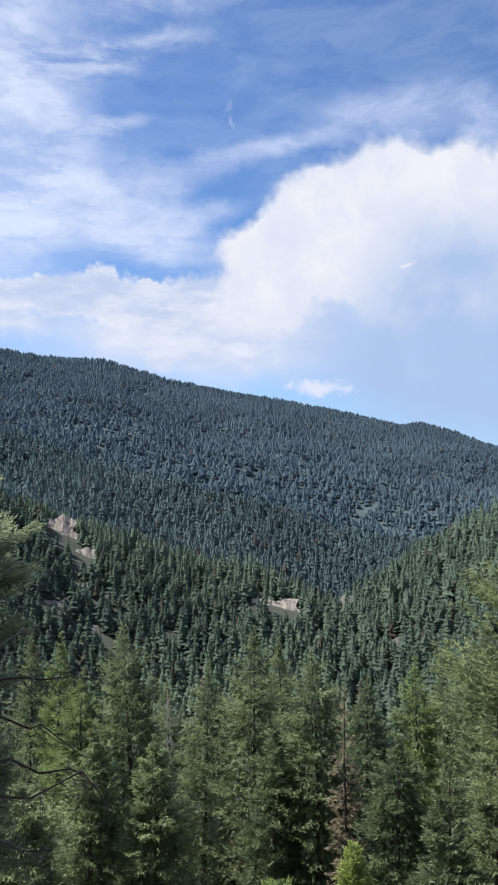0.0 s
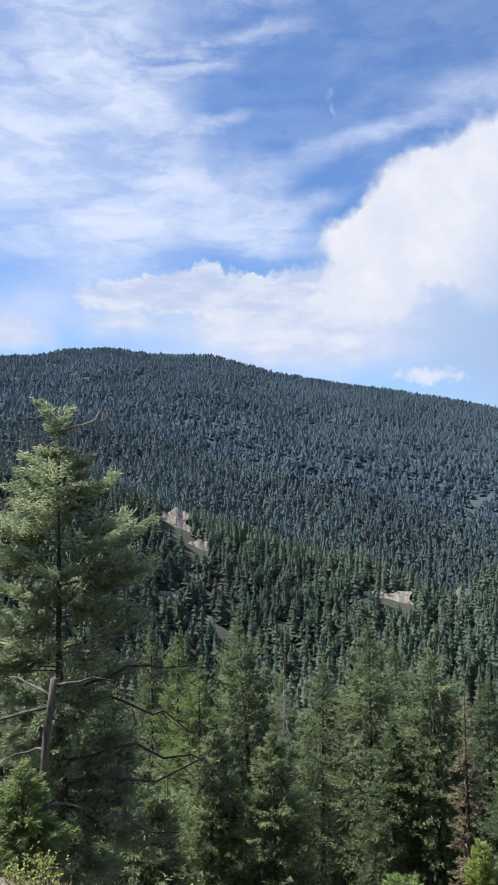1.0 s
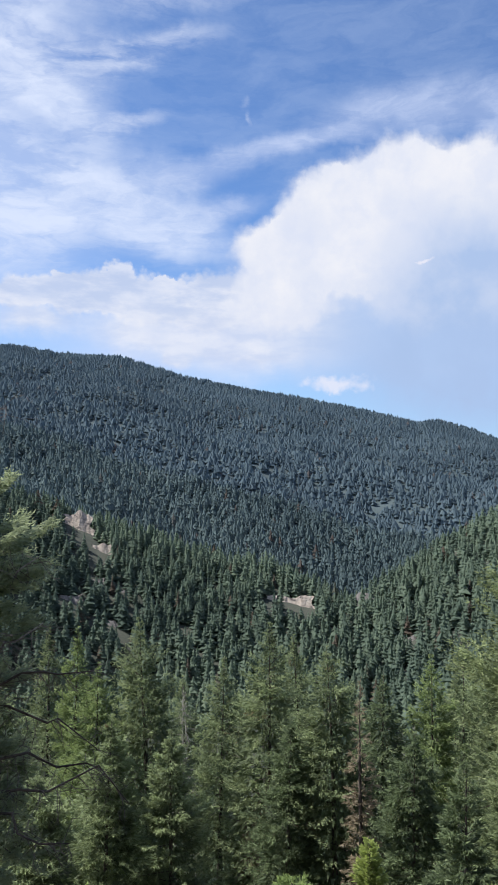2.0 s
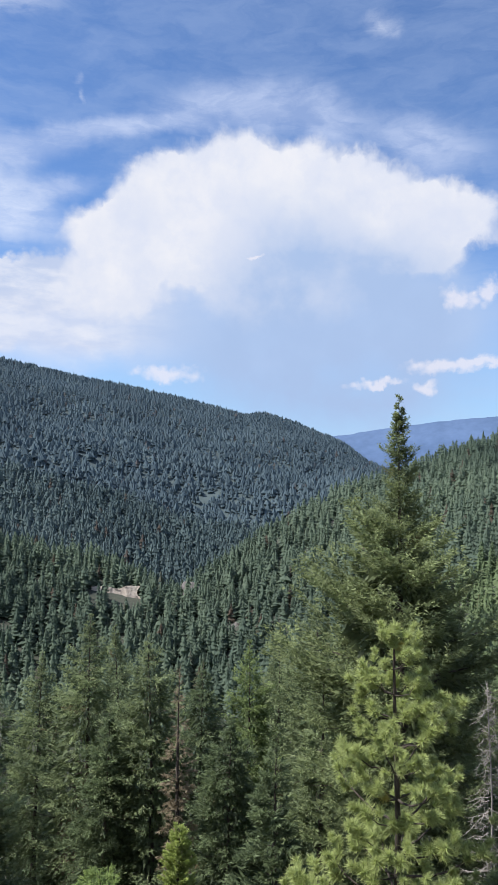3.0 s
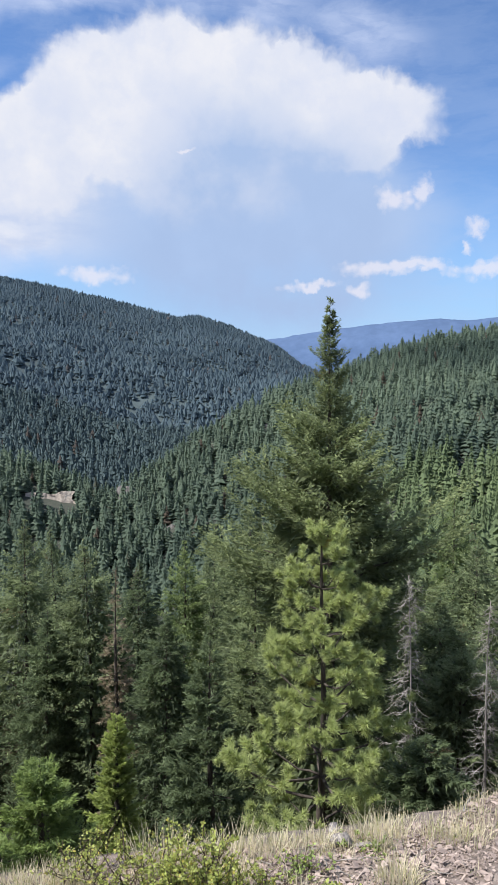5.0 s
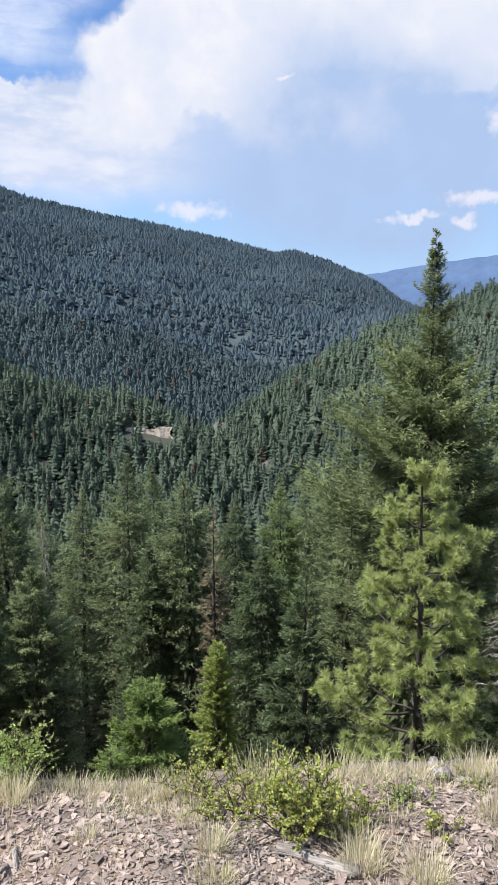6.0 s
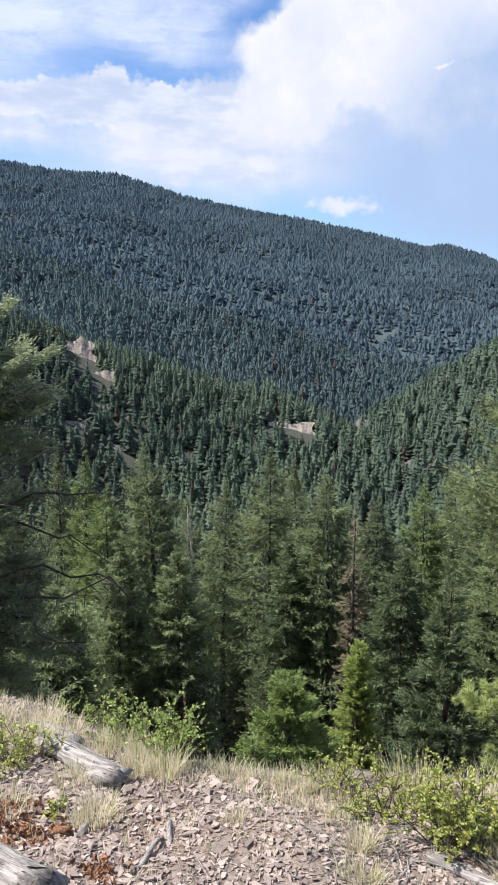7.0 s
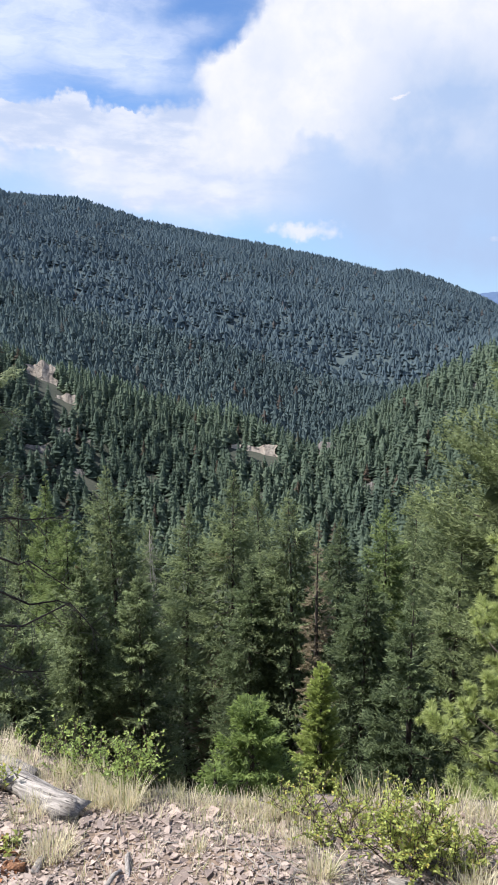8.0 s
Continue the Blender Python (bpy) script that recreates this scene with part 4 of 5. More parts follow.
# the old ragged fir, thin at the top, with bare dead limbs
d_old = 12.0
Ht = height_for(-22.9, d_old, 4.4)
old = plant("old_fir", fir_parts(21, Ht, 1.18, 38, 6, 540, 0.115, clump=9, crowd=0.8, start=0.08, droop=0.42, rise=0.24, outline=RAGGED, gaps=0.20, core=1300, ragged=0.38, mat=M_FIROLD, lean=0.003),
            pose(*rest(-22.9, d_old, 0.1), 0, 0, 0), "old ragged dark green fir with bare dead limbs", "tree")
rg = np.random.default_rng(31)
for hfrac, ang, ln, dz in [(0.52, -10, 2.3, 0.05), (0.50, 15, 1.9, -0.9), (0.58, -30, 1.7, 0.25), (0.42, 170, 2.0, 0.15), (0.40, 20, 2.2, -1.0), (0.70, -15, 1.5, 0.12),
                           (0.83, 165, 1.1, -0.25), (0.33, -20, 2.0, -0.7), (0.96, 15, 0.75, 0.12), (0.93, 180, 0.6, 0.05), (0.45, 190, 1.6, -0.3), (0.36, 5, 2.3, -0.6)]:
    tt = np.linspace(0, 1, 7)
    a_ = radians(ang)
    wv = rg.normal(0, 0.07, (7, 3)) * tt[:, None] * ln
    path = np.stack([math.cos(a_) * ln * tt, math.sin(a_) * ln * tt, hfrac * Ht + ln * 0.25 * tt + dz * tt ** 2.2], -1) + wv
    wood = M_SNAG if dz > 0.1 else M_BARK
    limb = part("bare_limb", tube_mesh("bare_limb", path, 0.022 * (1 - tt) ** 0.7 + 0.006, wood, 6, 0.15, rg), None, old, "bare grey dead limb")
    vs, fs, k = [], [], 0
    for _ in range(int(22 * ln)):
        j = int(rg.integers(1, 6))
        q = path[j] + (path[j + 1] - path[j]) * rg.uniform() if j < 6 else path[j]
        e = q + rg.normal(0, 0.20, 3) + np.array([math.cos(a_) * 0.14, math.sin(a_) * 0.14, -0.16])
        m_ = (q + e) / 2 + rg.normal(0, 0.04, 3)
        for pp, rad in ((np.stack([q, m_, e]), 0.006), (np.stack([m_, (m_ + e) / 2 + rg.normal(0, 0.05, 3), e + rg.normal(0, 0.12, 3)]), 0.004)):
            v, f = tube(pp, np.linspace(rad, rad * 0.5, 3), 3, cap=False)
            vs.append(v), fs.extend([tuple(c + k for c in fc) for fc in f])
            k += len(v)
    part("twigwork", mesh_of("twigwork", np.concatenate(vs), fs, M_SNAGDARK), None, limb)

# broken snag in front of it
sx, sy, sz = rest(-25.5, 8.6, 0.1)
Hs = EYE + 8.6 * math.tan(radians(-15.3)) - sz
snag = thing("broken_snag", pose(sx, sy, sz), "weathered grey broken dead trunk with a few bare stubs", "dead tree")
tt = np.linspace(0, 1, 12)
path = np.stack([0.30 * tt + 0.03 * np.sin(tt * 7), 0.05 * np.sin(tt * 5), tt * Hs], -1)
part("trunk", tube_mesh("trunk", path, 0.055 - 0.016 * tt, M_SNAGDARK, 12, 0.22, rg), None, snag)
for hf, ang, ln, up in [(0.93, 150, 0.9, 0.1), (0.97, 10, 0.55, 0.05), (0.9, 200, 1.1, -0.3), (0.55, 0, 0.5, 0.0), (0.75, 170, 0.5, -0.2)]:
    a_ = radians(ang)
    t5 = np.linspace(0, 1, 5)
    p = np.stack([np.interp(hf, tt, path[:, 0]) + math.cos(a_) * ln * t5, math.sin(a_) * ln * t5, hf * Hs + up * ln * t5 + 0.06 * ln * np.sin(t5 * 3)], -1) + rg.normal(0, 0.035, (5, 3)) * t5[:, None]
    part("stub", tube_mesh("stub", p, 0.018 * (1 - t5) + 0.005, M_SNAGDARK, 6, 0.1, rg), None, snag)

# the grey dead spruce beside the pine: bare twigs
def dead_tree(az, d, top_el, R, seed, n, label, mat):
    r = np.random.default_rng(seed)
    x, y, z = rest(az, d, 0.1)
    H = height_for(az, d, top_el)
    root = thing("dead_fir", pose(x, y, z), label, "dead tree", "dead firs")
    tt = np.linspace(0, 1, 10)
    ax = np.stack([0.05 * np.sin(tt * 6 + seed), 0.04 * np.cos(tt * 5), tt * H], -1)
    part("trunk", tube_mesh("trunk", ax, 0.032 * (1 - tt) + 0.006, mat, 7, 0.1, r), None, root)
    vs, fs, k = [], [], 0
    for i in range(n):
        h = H * (0.25 + 0.74 * (i / n))
        a_ = r.uniform(0, 6.283)
        L = R * (1.1 - 0.9 * i / n) * r.uniform(0.4, 1.1)
        t4 = np.linspace(0, 1, 5)
        p = np.stack([math.cos(a_) * L * t4, math.sin(a_) * L * t4, h + L * (0.1 * t4 - r.uniform(0.2, 0.7) * t4 ** 2)], -1) + r.normal(0, 0.02, (5, 3))
        paths = [(p, 0.008)]
        for _ in range(6):
            j = r.integers(1, 4)
            e = p[j] + (p[j + 1] - p[j]) * 1.0 + r.normal(0, 0.16 * R, 3)
            paths.append((np.stack([p[j], (p[j] + e) / 2 + [0, 0, -0.03], e]), 0.004))
        for pp, rad in paths:
            v, f = tube(pp, np.linspace(rad, rad * 0.35, len(pp)), 3, cap=False)
            vs.append(v), fs.extend([tuple(q + k for q in fc) for fc in f])
            k += len(v)
    part("twigwork", mesh_of("twigwork", np.concatenate(vs), fs, mat), None, root)


dead_tree(30.3, 12.5, -15.9, 0.62, 61, 95, "grey leafless dead fir with brittle drooping twigs", M_SNAG)
dead_tree(36.2, 13.0, -17.2, 0.55, 63, 85, "silvery leafless dead fir with a tangle of twigs", M_SNAG)
dead_tree(-6.2, 20.0, -16.5, 0.8, 62, 90, "grey leafless dead fir among green firs", M_SNAG)
plant("dying_fir", fir_parts(64, height_for(7.3, 18.4, -16.0), 0.75, 34, 7, 60, 0.13, start=0.20, gaps=0.3, ragged=0.5, mat=M_FIRBROWN), pose(*rest(7.45, 18.4, 0.1)),
      "thin dying fir with sparse rusty brown needles", "tree")

# young trees at the brink
plant("young_fir", fir_parts(71, height_for(7.75, 7.6, -26.4), 0.32, 30, 8, 200, 0.055, start=0.03, droop=0.05, rise=0.75, shape=0.85, mat=M_CONE, ragged=0.2),
      pose(*rest(7.75, 7.6, 0.05)), "slim yellow-green young conifer with upright feathery branches", "tree", "young trees at the brink")
plant("fir_sapling", fir_parts(72, height_for(2.0, 6.2, -29.4) + 0.03, 0.42, 15, 6, 230, 0.055, clump=5, core=900, start=0.06, droop=0.16, rise=0.5, shape=0.62, mat=M_SAPL, ragged=0.40),
      pose(*rest(2.0, 6.2, 0.05)), "bushy bright green fir sapling with layered branches", "tree", "young trees at the brink")
plant("fir_sapling", fir_parts(73, 0.45, 0.22, 8, 5, 90, 0.045, start=0.1, mat=M_SAPL, ragged=0.35),
      pose(*rest(-1.2, 5.6, 0.05)), "small green fir sapling just under the brink", "tree", "young trees at the brink")
plant("young_fir", fir_parts(74, height_for(-26.3, 8.0, -20.5), 0.62, 24, 7, 200, 0.085, start=0.05, droop=0.2, rise=0.4, mat=M_YOUNG, ragged=0.35),
      pose(*rest(-26.3, 8.0, 0.05)), "yellow-green young fir beside a broken snag", "tree", "young trees at the brink")
plant("young_fir", fir_parts(75, height_for(32.2, 8.8, -27.0), 0.9, 22, 8, 230, 0.095, start=0.05, droop=0.3, rise=0.3, mat=M_FIRDARK, ragged=0.35),
      pose(*rest(32.2, 8.8, 0.05)), "low dark green fir beside the young pine", "tree", "young trees at the brink")


# the young ponderosa-like pine: tufts of long needles at the ends of the limbs
def needle_tuft(seed, n=190):
    r = np.random.default_rng(seed)
    u = r.uniform(-0.12, 1, n)
    ph = r.uniform(0, 2 * np.pi, n)
    s = np.sqrt(1 - u ** 2)
    way = unit(np.stack([s * np.cos(ph), s * np.sin(ph), u + 0.25], -1))
    base = np.stack([r.normal(0, 0.008, n), r.normal(0, 0.008, n), r.uniform(-0.11, 0.03, n)], -1)
    L = r.uniform(0.095, 0.165, n)
    side = unit(np.cross(way, r.normal(0, 1, (n, 3)))) * 0.0075
    tip = base + way * L[:, None] - np.array([0, 0, 0.012])
    v = np.stack([base - side, base + side, tip], 1).reshape(-1, 3)
    f = np.arange(n * 3).reshape(-1, 3)
    return mesh_of("needle_tuft", v, f, M_PINE, np.repeat(np.clip(0.35 + 0.40 * u + r.normal(0, 0.18, n), 0, 1), 3), np.repeat(np.full(n, 0.99 if seed == 505 else 0.2), 3))


def build_pine(az, d, top_el):
    r = np.random.default_rng(77)
    tufts = [needle_tuft(500 + i) for i in range(6)]
    x, y, z = rest(az, d, 0.05)
    H = height_for(az, d, top_el) - 0.1
    root = thing("young_pine", pose(x, y, z), "bright yellow-green young pine with long needle tufts", "tree")
    tt = np.linspace(0, 1, 14)
    ax = np.stack([0.05 * np.sin(tt * 5), 0.05 * np.cos(tt * 4), tt * H], -1)
    part("trunk", tube_mesh("trunk", ax, 0.048 * (1 - tt) ** 0.8 + 0.008, M_BARK, 8, 0.06, r), None, root)

    def tuft(p, way, size, parent):
        k = int(r.integers(0, 5)) if r.uniform() > 0.012 else 5
        ob = part("needle_tuft", tufts[k], None, parent)
        q = Vector(way).to_track_quat("Z", "Y")
        ob.matrix_parent_inverse = Matrix.Identity(4)
        ob.matrix_local = Matrix.LocRotScale(Vector(p), q, (size, size, size))
    nW = 13
    for wi in range(nW):
        s = 0.13 + 0.83 * (wi / (nW - 1)) ** 0.95
        nbr = 5 if wi < nW - 2 else 4
        ph0 = r.uniform(0, 6.283)
        for b in range(nbr):
            ph = ph0 + b * 6.283 / nbr + r.normal(0, 0.25)
            L = (1.36 * (1 - s) ** 0.95 + 0.06) * r.uniform(0.45, 1.25)
            t6 = np.linspace(0, 1, 6)
            up = 0.15 + 0.75 * s
            p = np.stack([math.cos(ph) * L * t6, math.sin(ph) * L * t6, s * H + L * (up * 0.5 * t6 - 0.25 * (1 - s) * t6 + 0.35 * t6 ** 3)], -1)
            p[:, :2] += [np.interp(s, tt, ax[:, 0]), np.interp(s, tt, ax[:, 1])]
            p[1:] += r.normal(0, 0.012, (5, 3))
            limb = part("limb", tube_mesh("limb", p, (0.010 * (1 - t6) + 0.004) * (0.5 + L), M_BARK, 5), None, root)
            tuft(p[-1], p[-1] - p[-2] + np.array([0, 0, 0.10]), r.uniform(0.85, 1.1) * (1.05 - 0.3 * s), limb)
            for _ in range(int(3 + L * 7.5)):
                j = r.uniform(0.5, 1.0)
                q = np.array([np.interp(j, t6, p[:, c]) for c in range(3)])
                sd = r.choice([-1, 1]) * r.uniform(0.5, 1.1)
                w3 = np.array([math.cos(ph + sd), math.sin(ph + sd), r.uniform(0.35, 1.3)])
                q2 = q + w3 * r.uniform(0.08, 0.26) * (0.5 + L)
                tuft(q2, w3, r.uniform(0.7, 1.05) * (1.05 - 0.38 * s), limb)
    tuft(ax[-1], (0, 0, 1), 0.9, root)
    tuft(ax[-1] - np.array([0.05, 0, 0.16]), (-0.6, 0.2, 1), 0.7, root)
    tuft(ax[-1] - np.array([-0.06, 0, 0.2]), (0.6, -0.2, 1), 0.7, root)
    return root


build_pine(23.8, 9.0, -12.0)

# ---------------------------------------------------------------- on the shelf
def shelf(az, el):
    """The place on the shelf seen along a compass and a height angle, the phone swung towards it."""
    d = EYE / (math.tan(radians(-el)) - TERRACE * math.cos(radians(az)))
    x, y = at(az, d)
    x = x + 0.116 * lerp(az, [9, 17], [0, 1])
    return float(x), float(y), float(height(x, y)) + hollow(x, y)


def grass(rng, spots):
    """Dry bunch grass: (x, y, blades, length, spread)."""
    vs, fs, tn, od, k = [], [], [], [], 0
    for x, y, n, L, sp in spots:
        ph = rng.uniform(0, 6.283, n)
        rr = sp * np.sqrt(rng.uniform(0, 1, n)) * 0.45
        b = np.stack([x + rr * np.cos(ph), y + rr * np.sin(ph), np.zeros(n)], -1)
        b[:, 2] = height(b[:, 0], b[:, 1]) + hollow(x, y) - 0.012
        ph2 = ph + rng.normal(0, 0.8, n)
        out_ = rng.uniform(0.02, 1.0, n) ** 1.4
        ln = L * rng.uniform(0.25, 1.2, n)
        o = np.stack([np.cos(ph2) * out_, np.sin(ph2) * out_, np.ones(n)], -1)
        o = unit(o)
        mid = b + o * (ln * 0.55)[:, None]
        o2 = unit(o + np.stack([np.cos(ph2), np.sin(ph2), -0.3 * np.ones(n)], -1) * (0.5 * out_)[:, None])
        tip = mid + o2 * (ln * 0.5)[:, None]
        side = np.stack([-np.sin(ph2), np.cos(ph2), np.zeros(n)], -1) * 0.0014
        v = np.stack([b - side, b + side, mid + side * 0.8, mid - side * 0.8, tip], 1).reshape(-1, 3)
        kk = k + np.arange(n)[:, None] * 5
        fs += [kk + [[0, 1, 2]], kk + [[0, 2, 3]], kk + [[3, 2, 4]]]
        vs.append(v)
        tn.append(np.repeat(np.clip(rng.normal(0.5, 0.25, n), 0, 1), 5))
        od.append(np.repeat(rng.uniform(0, 1, n), 5))
        k += n * 5
    ob = new("dry_grass", mesh_of("dry_grass", np.concatenate(vs), np.concatenate(fs), M_STRAW, np.concatenate(tn), np.concatenate(od)))
    return tagged(ob, "pale straw-coloured bunch grass with some green blades", "grass", kind="stuff")


rng = np.random.default_rng(8)
spots = []
for a_, e_, n, L, sp in [(-14.6, -33.6, 260, 0.28, 0.30), (-10.2, -34.2, 220, 0.26, 0.22), (-12.3, -33.2, 160, 0.26, 0.25), (-16.5, -35.6, 220, 0.20, 0.22), (-21.0, -32.0, 260, 0.28, 0.35),
                         (-21.8, -36.2, 200, 0.22, 0.25), (-2.9, -39.0, 110, 0.17, 0.13), (8.0, -40.2, 200, 0.24, 0.14), (8.6, -42.2, 200, 0.20, 0.18), (18.0, -39.5, 160, 0.2, 0.2),
                         (28.4, -34.4, 300, 0.26, 0.3), (30.0, -36.8, 280, 0.26, 0.22), (22.9, -35.2, 200, 0.2, 0.25), (33.5, -33.5, 220, 0.20, 0.25), (35.3, -33.2, 160, 0.20, 0.25),
                         (4.6, -36.6, 200, 0.24, 0.2), (19.8, -35.6, 180, 0.22, 0.25), (6.2, -38.5, 140, 0.22, 0.16), (17.0, -37.5, 160, 0.2, 0.22), (31.5, -38.5, 140, 0.18, 0.2), (-26.0, -31.0, 180, 0.25, 0.3), (-18.6, -31.4, 220, 0.26, 0.3), (-22.6, -30.6, 240, 0.28, 0.35), (-24.6, -30.0, 220, 0.26, 0.3), (-16.6, -32.4, 160, 0.24, 0.25),
                         (-11.3, -35.4, 300, 0.32, 0.20), (-8.8, -35.9, 260, 0.32, 0.16), (-14.9, -38.1, 300, 0.27, 0.22), (-19.0, -32.8, 320, 0.32, 0.30), (-5.5, -35.3, 180, 0.18, 0.30),
                         (-2.5, -35.6, 180, 0.18, 0.30), (0.2, -36.0, 140, 0.18, 0.3), (2.6, -36.3, 160, 0.20, 0.28), (18.8, -41.0, 260, 0.27, 0.20), (24.5, -41.2, 240, 0.30, 0.18), (12.0, -36.0, 260, 0.34, 0.3), (16.5, -35.8, 220, 0.3, 0.3)]:
    x, y, z = shelf(a_, e_)
    spots.append((x, y, int(n * 1.25), L * 0.56, sp * 0.9))
for a_ in np.arange(-30, 40, 0.62):       # the brink's fringe
    e = float(lerp(a_, EDGE_AZ, EDGE_D)) + rng.normal(0.0, 0.14)
    x, y = at(a_, e)
    thick = 0.55 + 0.45 * math.sin(a_ * 0.9) * math.sin(a_ * 0.37 + 1)
    spots.append((float(x), float(y), int(90 * thick) + 10, 0.055 + 0.07 * rng.uniform(), 0.16))
for _ in range(150):
    a_ = rng.uniform(-30, 38)
    d_ = rng.uniform(2.2, 3.4)
    x, y = at(a_, d_)
    spots.append((float(x), float(y), int(rng.integers(4, 14)), 0.09, 0.06))
grass(rng, spots)


def shrub(name, az, el, tall, wide, stems, leaves, leaf, mat, label, seed, category="shrub"):
    r = np.random.default_rng(seed)
    x, y, z = shelf(az, el)
    root = thing(name, pose(x, y, z - 0.02), label, category, "shrubs on the shelf")
    vs, fs, k, tips = [], [], 0, []
    for i in range(stems):
        a_ = r.uniform(0, 6.283)
        out_ = wide * 0.5 * math.sqrt(r.uniform(0.02, 1))
        h = tall * r.uniform(0.55, 1.0) * (1 - 0.35 * (2 * out_ / wide) ** 2)
        t6 = np.linspace(0, 1, 6)
        p = np.stack([math.cos(a_) * out_ * t6 ** 0.9, math.sin(a_) * out_ * t6 ** 0.9, h * t6], -1) + r.normal(0, 0.012, (6, 3)) * t6[:, None]
        p[:, 0] += r.normal(0, wide * 0.10)
        p[:, 1] += r.normal(0, wide * 0.06)
        fam = [(p, 0.0032)]
        for _ in range(4):
            j = int(r.integers(2, 5))
            e = p[j] + np.array([r.normal(0, 0.07), r.normal(0, 0.07), r.uniform(0.03, 0.12)]) * (tall / 0.4)
            fam.append((np.stack([p[j], (p[j] + e) / 2, e]), 0.0018))
        for pp, rad in fam:
            v, f = tube(pp, np.linspace(rad, rad * 0.4, len(pp)), 4, cap=False)
            vs.append(v), fs.extend([tuple(q + k for q in fc) for fc in f])
            k += len(v)
            tips.append(pp)
    part("stem_frame", mesh_of("stem_frame", np.concatenate(vs), fs, M_STEM), None, root)
    n = leaves
    pick = r.integers(0, len(tips), n)
    t = r.uniform(0.3, 1.0, n)
    base = np.array([[np.interp(t[i], np.linspace(0, 1, len(tips[pick[i]])), tips[pick[i]][:, c]) for c in range(3)] for i in range(n)])
    way = unit(np.stack([r.normal(0, 1, n), r.normal(0, 1, n), r.normal(0.35, 0.5, n)], -1))
    side = unit(np.cross(way, r.normal(0, 1, (n, 3)) + [0, 0, 0.5]))
    nor = np.cross(way, side)
    L = leaf * r.uniform(0.6, 1.25, n)[:, None]
    v = np.stack([base, base + way * L * 0.35 + side * L * 0.30 + nor * L * 0.07, base + way * L * 0.75 + side * L * 0.22 + nor * L * 0.05, base + way * L,
                  base + way * L * 0.75 - side * L * 0.22 + nor * L * 0.05, base + way * L * 0.35 - side * L * 0.30 + nor * L * 0.07], 1).reshape(-1, 3)
    kk = np.arange(n)[:, None] * 6
    f = np.concatenate([kk + [q] for q in ([0, 1, 5], [1, 2, 4], [1, 4, 5], [2, 3, 4])])
    tone = np.clip(0.25 + 0.5 * t + r.normal(0, 0.22, n), 0, 1)
    part("foliage", mesh_of("foliage", v, f, mat, np.repeat(tone, 6), np.repeat(r.uniform(0, 1, n), 6)), None, root)
    return root


shrub("leafy_shrub", 14.2, -39.2, 0.40, 0.46, 40, 5600, 0.0145, M_LEAF, "yellow-green leafy shrub with small oval leaves", 1)
shrub("leafy_shrub", 9.8, -37.6, 0.26, 0.50, 28, 1700, 0.014, M_LEAF, "low sparse shrub with yellowing leaves in dry grass", 2)
shrub("leafy_shrub", 6.4, -36.2, 0.26, 0.36, 18, 700, 0.016, M_LEAF, "thin twiggy shrub with yellowing leaves", 3)
shrub("leafy_shrub", 17.8, -38.8, 0.17, 0.30, 20, 1000, 0.0145, M_LEAF, "yellow-green leafy shrub with small oval leaves", 4)
shrub("leafy_shrub", -8.2, -34.6, 0.40, 0.40, 24, 1500, 0.018, M_LEAFGREEN, "fresh green upright shrub at the brink", 5)
shrub("leafy_shrub", -13.6, -31.6, 0.24, 0.70, 30, 1700, 0.016, M_LEAFGREEN, "green leafy shrub in bunch grass at the brink", 6)
shrub("leafy_shrub", -11.6, -33.0, 0.26, 0.36, 16, 500, 0.020, M_LEAFGREEN, "small green shrub in bunch grass", 7)
shrub("leafy_shrub", -20.6, -33.6, 0.26, 0.50, 24, 1200, 0.017, M_LEAF, "yellow-green low shrub beside a silvered log", 8)
shrub("leafy_shrub", -25.6, -29.0, 0.34, 0.50, 20, 900, 0.017, M_LEAF, "yellow-green low shrub with small leaves", 9)
shrub("leafy_shrub", -17.6, -37.2, 0.10, 0.16, 8, 110, 0.022, M_LEAF, "tiny yellow-green seedling among shale", 10)
shrub("leafy_shrub", 25.4, -38.6, 0.14, 0.20, 8, 130, 0.020, M_LEAF, "small yellow-green shrub among shale", 11)
shrub("leafy_shrub", 27.6, -35.2, 0.08, 0.34, 14, 420, 0.014, M_LEAFGREEN, "low green mat of tiny leaves on shale", 12)
shrub("leafy_shrub", 22.0, -37.0, 0.14, 0.30, 14, 260, 0.018, M_LEAFGREEN, "low grey-green shrub in dry grass", 13)


